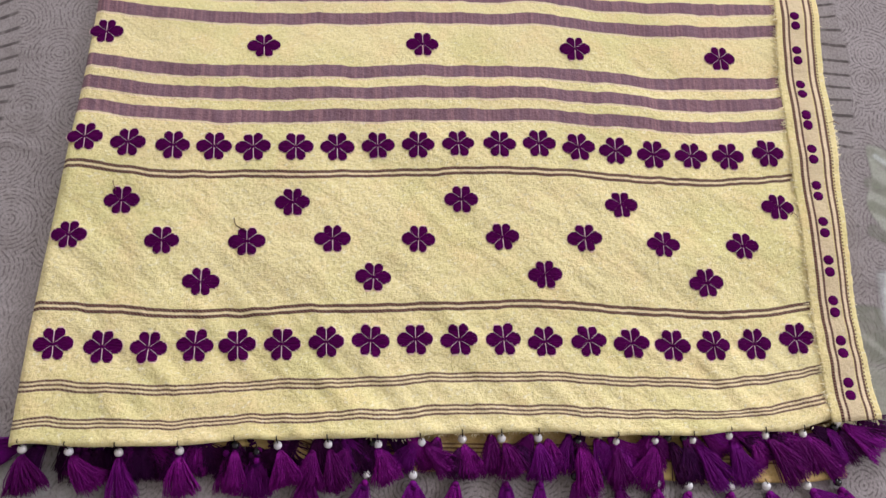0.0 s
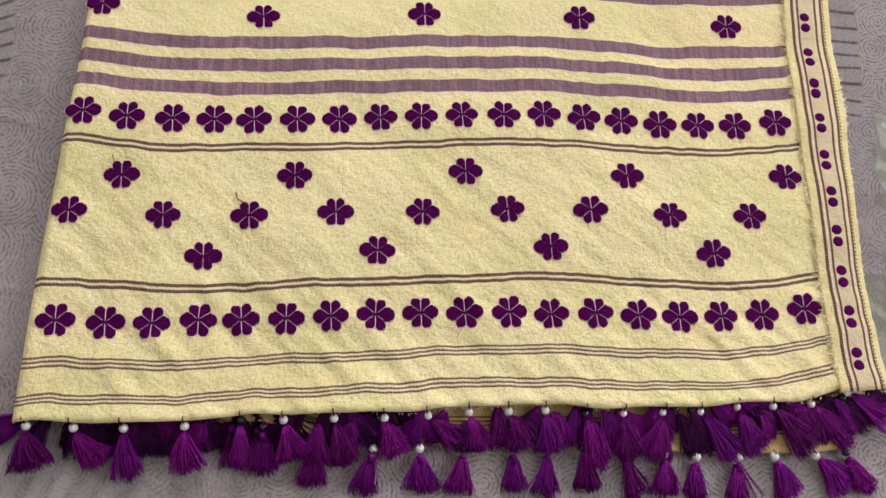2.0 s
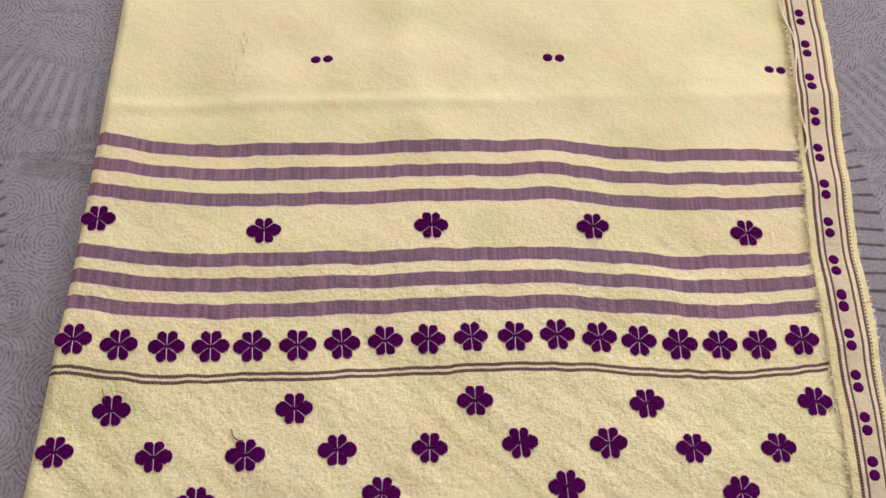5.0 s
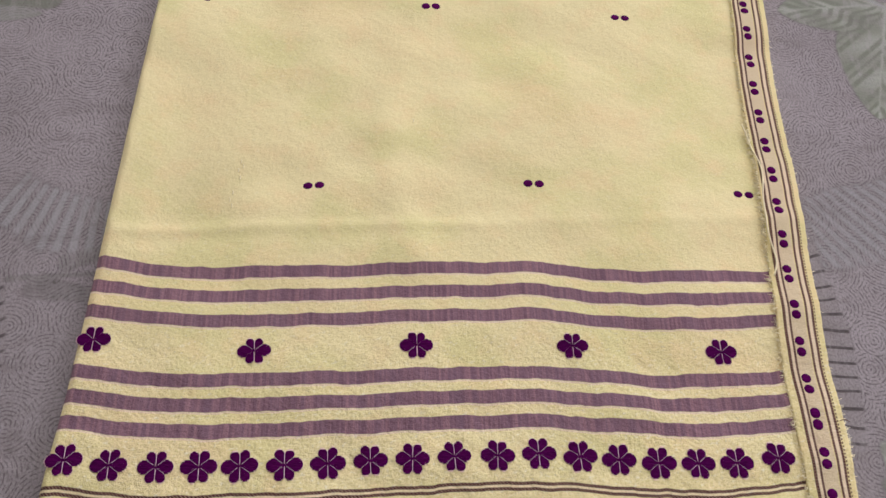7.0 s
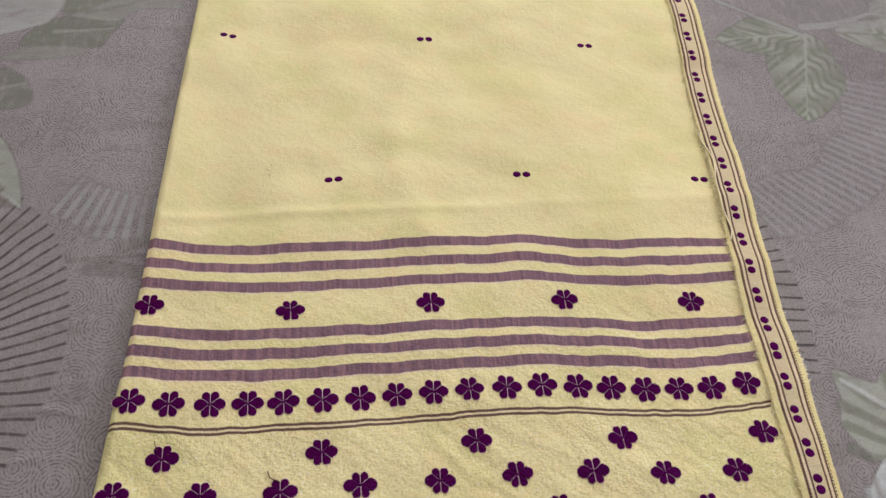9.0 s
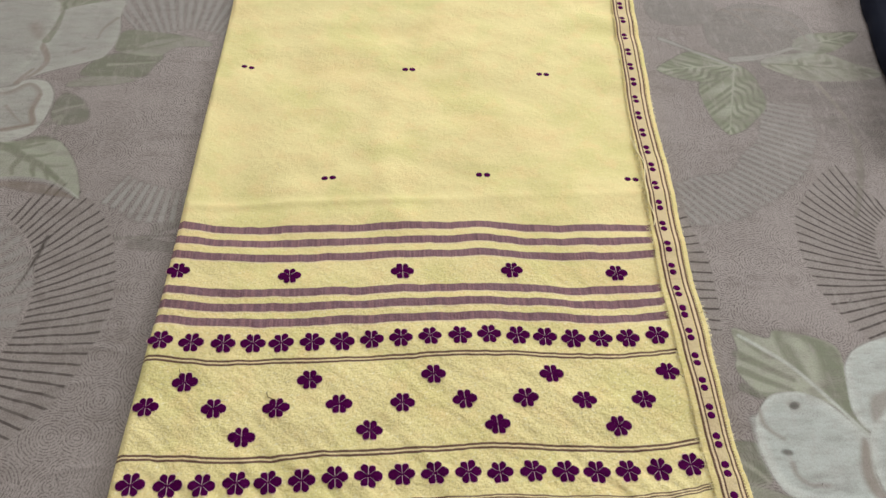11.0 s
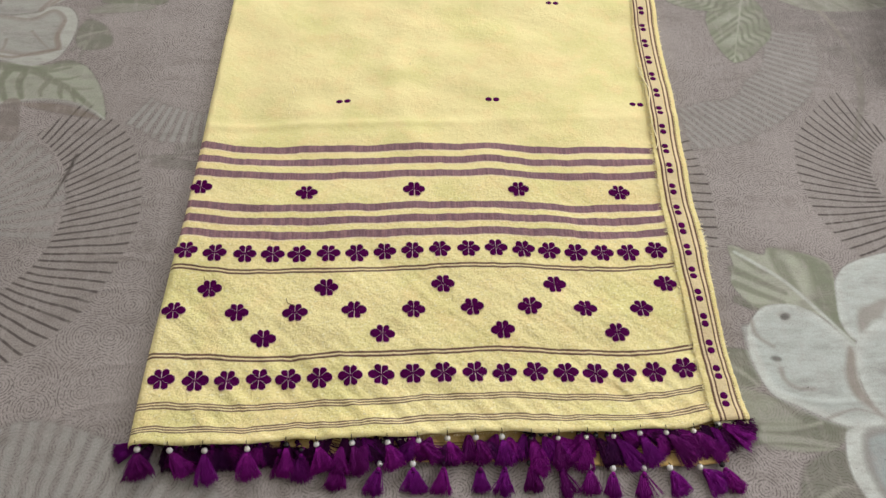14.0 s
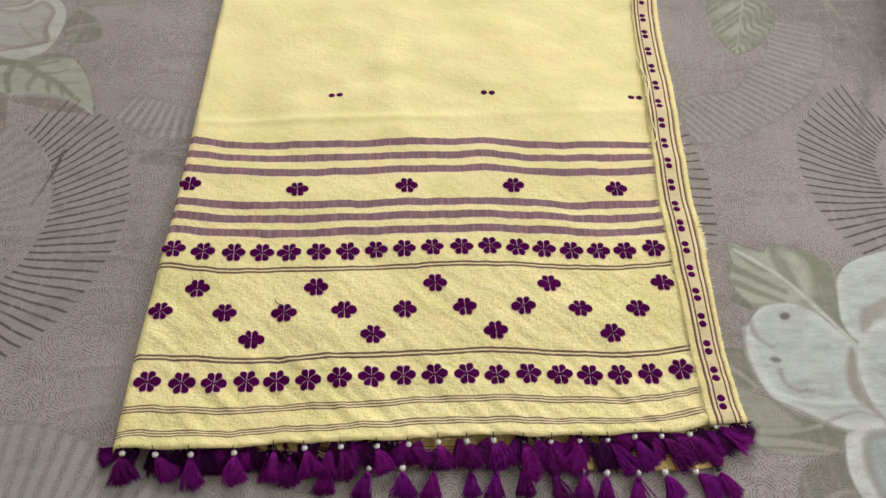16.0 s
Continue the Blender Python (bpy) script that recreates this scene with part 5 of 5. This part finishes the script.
# ---- frayed threads ----
def fray(name, count, place, rng, material, label, length=(0.003, 0.007)):
    verts, faces = [], []
    for _ in range(count):
        p, d = place(rng)
        ln = rng.uniform(*length)
        bend = Vector((rng.uniform(-1, 1), rng.uniform(-1, 1), rng.uniform(-0.3, 0.6))) * ln * 0.35
        pts = [p, p + d * ln * 0.5 + bend * 0.5, p + d * ln + bend]
        for q in pts:
            q.z = max(q.z, 0.0008)
        tube(verts, faces, pts, (0.00034, 0.0003, 0.00018), 3)
    return tagged(from_lists(name, verts, faces, material, shawl, label), kind="stuff")


def along_seam(rng):
    y = rng.uniform(0.03, 1.3)
    x = seam(y) + rng.uniform(-0.0010, 0.0010)
    return Vector((x, y, surface(x, y) + 0.0014)), Vector((-1, rng.uniform(-0.8, 0.8), 0.1)).normalized()


def along_outer(rng):
    y = rng.uniform(0.03, 1.3) if rng.random() < 0.6 else rng.gauss(0.247, 0.012)
    x = border_right(y) - 0.0012
    return Vector((x, y, 0.004)), Vector((1, rng.uniform(-0.9, 0.5), 0.05)).normalized()


def along_end(rng):
    x = rng.uniform(0.281, 0.317)
    return Vector((x, 0.025, 0.009)), Vector((rng.uniform(-0.4, 0.4), -1, 0.0)).normalized()


def along_hem(rng):
    x = rng.uniform(-0.28, 0.28)
    return Vector((x, hem(x) - 0.0002, 0.0095)), Vector((rng.uniform(-0.8, 0.8), -1, 0.2)).normalized()


_rng = random.Random(31)
fray("seam_fringe", 900, along_seam, _rng, M_FRAY, "frayed pale yellow threads along the seam", (0.0015, 0.0042))
fray("edge_fringe", 700, along_outer, _rng, M_FRAY, "frayed pale threads along the raw edge", (0.002, 0.006))
fray("end_fringe", 60, along_end, _rng, M_FRAY, "frayed threads at the cut end", (0.002, 0.005))
fray("long_fringe", 130, lambda r: (lambda y: (Vector((seam(y) + 0.0007, y, surface(seam(y) + 0.0007, y) + 0.0022)), Vector((-1, r.uniform(-0.7, 0.5), 0.15)).normalized()))(r.gauss(0.47, 0.06)), _rng, M_FRAY, "longer curling threads pulled from the seam", (0.004, 0.0075))
fray("hem_fuzz", 160, along_hem, _rng, M_FRAY, "fuzz along the hem", (0.001, 0.0025))


def loose_thread(pts, r, material, label, zf):
    """A loose thread laid in a smooth curve through a few places."""
    fine = []
    for i in range(len(pts) - 1):
        p0, p1, p2, p3 = (Vector(pts[max(0, min(len(pts) - 1, i + k))]) for k in (-1, 0, 1, 2))
        for j in range(6):
            t = j / 6
            q = 0.5 * (2 * p1 + (p2 - p0) * t + (2 * p0 - 5 * p1 + 4 * p2 - p3) * t * t + (3 * p1 - p0 - 3 * p2 + p3) * t ** 3)
            fine.append(Vector((q.x, q.y, zf(q.x, q.y) + r)))
    verts, faces = [], []
    tube(verts, faces, fine, [r] * len(fine), 5)
    from_lists("loose_thread", verts, faces, material, shawl, label)


for sx, sy in ((-0.155, 0.499), (-0.153, 0.494), (-0.157, 0.490), (-0.155, 0.483), (-0.160, 0.468), (-0.162, 0.461), (-0.160, 0.455), (-0.005, 0.545)):
    loose_thread([(sx, sy + 0.002), (sx + 0.0006, sy), (sx, sy - 0.002)], 0.0004, M_FRAY, "pale slub on the weave", lambda p, q: surface(p, q) + 0.0002)
_bz = lambda p, q: border_z(p, q) + 0.001
loose_thread([(0.302, 0.545), (0.305, 0.52), (0.309, 0.492), (0.304, 0.465), (0.300, 0.43), (0.302, 0.402), (0.296, 0.385)], 0.00075, M_FRAY, "long loose yellow thread", _bz)
loose_thread([(-0.147, 0.178), (-0.145, 0.172), (-0.137, 0.168)], 0.0004, M_BROWN, "short brown loose thread", lambda p, q: surface(p, q) + 0.001)
loose_thread([(-0.236, 0.207), (-0.235, 0.203), (-0.233, 0.199)], 0.0003, M_BROWN, "short brown loose thread", lambda p, q: surface(p, q) + 0.001)
loose_thread([(0.275, 0.180), (0.278, 0.183), (0.281, 0.179)], 0.0003, M_BROWN, "short brown loose thread", lambda p, q: surface(p, q) + 0.001)
loose_thread([(0.322, 0.262), (0.327, 0.263), (0.331, 0.261)], 0.0003, M_BROWN, "short purple loose thread", _bz)


# ---- other folded cloths at the side ----
def folded_cloth(name, outline, z0, height, material, label, category, seed, swell=0.004):
    """A soft pad of folded cloth within an outline, with rounded, slightly uneven sides."""
    bm = bmesh.new()
    n = len(outline)
    pts = []
    for i in range(n):
        a, b = Vector(outline[i]), Vector(outline[(i + 1) % n])
        for k in range(10):
            q = a.lerp(b, k / 10)
            pts.append(q + Vector((noise.noise((q.x * 14, q.y * 14, seed)), noise.noise((q.x * 14, q.y * 14, seed + 9)))) * 0.006)
    mid = sum(pts, Vector((0, 0))) / len(pts)
    rings = []
    for inset, z in ((0.010, 0.0), (0.002, 0.15), (0.0, 0.5), (0.002, 0.82), (0.008, 0.97), (0.03, 1.0), (0.10, 1.02)):
        ring = []
        for p in pts:
            d = mid - p
            q = p + d.normalized() * min(inset, d.length * 0.8)
            ring.append(bm.verts.new((q.x, q.y, z0 + height * z + (swell * noise.noise((q.x * 9, q.y * 9, seed + 3)) if z > 0.5 else 0))))
        rings.append(ring)
    for a, b in zip(rings, rings[1:]):
        for i in range(len(pts)):
            j = (i + 1) % len(pts)
            bm.faces.new((a[i], a[j], b[j], b[i]))
    bm.faces.new(rings[-1])
    bm.faces.new(list(reversed(rings[0])))
    return tagged(part(name, bm, material), label, category)


navy = folded_cloth("folded_navy_cloth", [(0.676, 0.500), (0.80, 0.515), (1.02, 0.54), (1.06, 0.98), (0.77, 0.95), (0.738, 0.806), (0.717, 0.716), (0.711, 0.640), (0.695, 0.560)], 0.001, 0.042, M_NAVY, "folded navy silk cloth with gold woven flowers, on the bed", "cloth", 3.0)
_rng = random.Random(41)
for gx, gy, turn in ((0.765, 0.690, 0.4), (0.735, 0.590, 0.1), (0.86, 0.62, 0.7), (0.88, 0.80, 0.2)):
    verts, faces = [], []
    for k in range(5):
        w = turn + k * 2 * math.pi / 5
        v, f = disc(gx + 0.017 * math.cos(w), gy + 0.017 * math.sin(w), 0.0135, 0.0095, w, 0.0008, lambda p, q: 0.0445 + 0.002 * noise.noise((p * 9, q * 9, 6.0)), 2, 14, 0.04)
        o = len(verts)
        verts += v
        faces += [tuple(i + o for i in g) for g in f]
    from_lists("gold_flower", verts, faces, M_GOLD, navy, "gold thread flower")
folded_cloth("folded_yellow_cloth", [(0.765, 0.745), (0.90, 0.70), (1.00, 0.90), (0.80, 0.93), (0.757, 0.82)], 0.0435, 0.012, M_YELLOW2, "folded plain yellow cotton cloth on the navy cloth", "cloth", 8.0)
folded_cloth("polythene_bag", [(0.815, 0.66), (1.0, 0.62), (1.08, 0.95), (0.86, 0.94), (0.80, 0.80)], 0.0555, 0.02, M_POLY, "crumpled milky polythene bag on the folded cloths", "plastic bag", 12.0, 0.01)
folded_cloth("folded_red_cloth", [(0.700, 0.485), (0.715, 0.36), (0.95, 0.36), (0.98, 0.505), (0.82, 0.507), (0.73, 0.497)], 0.001, 0.036, M_RED, "folded pinkish red cotton cloth on the bed", "cloth", 15.0)
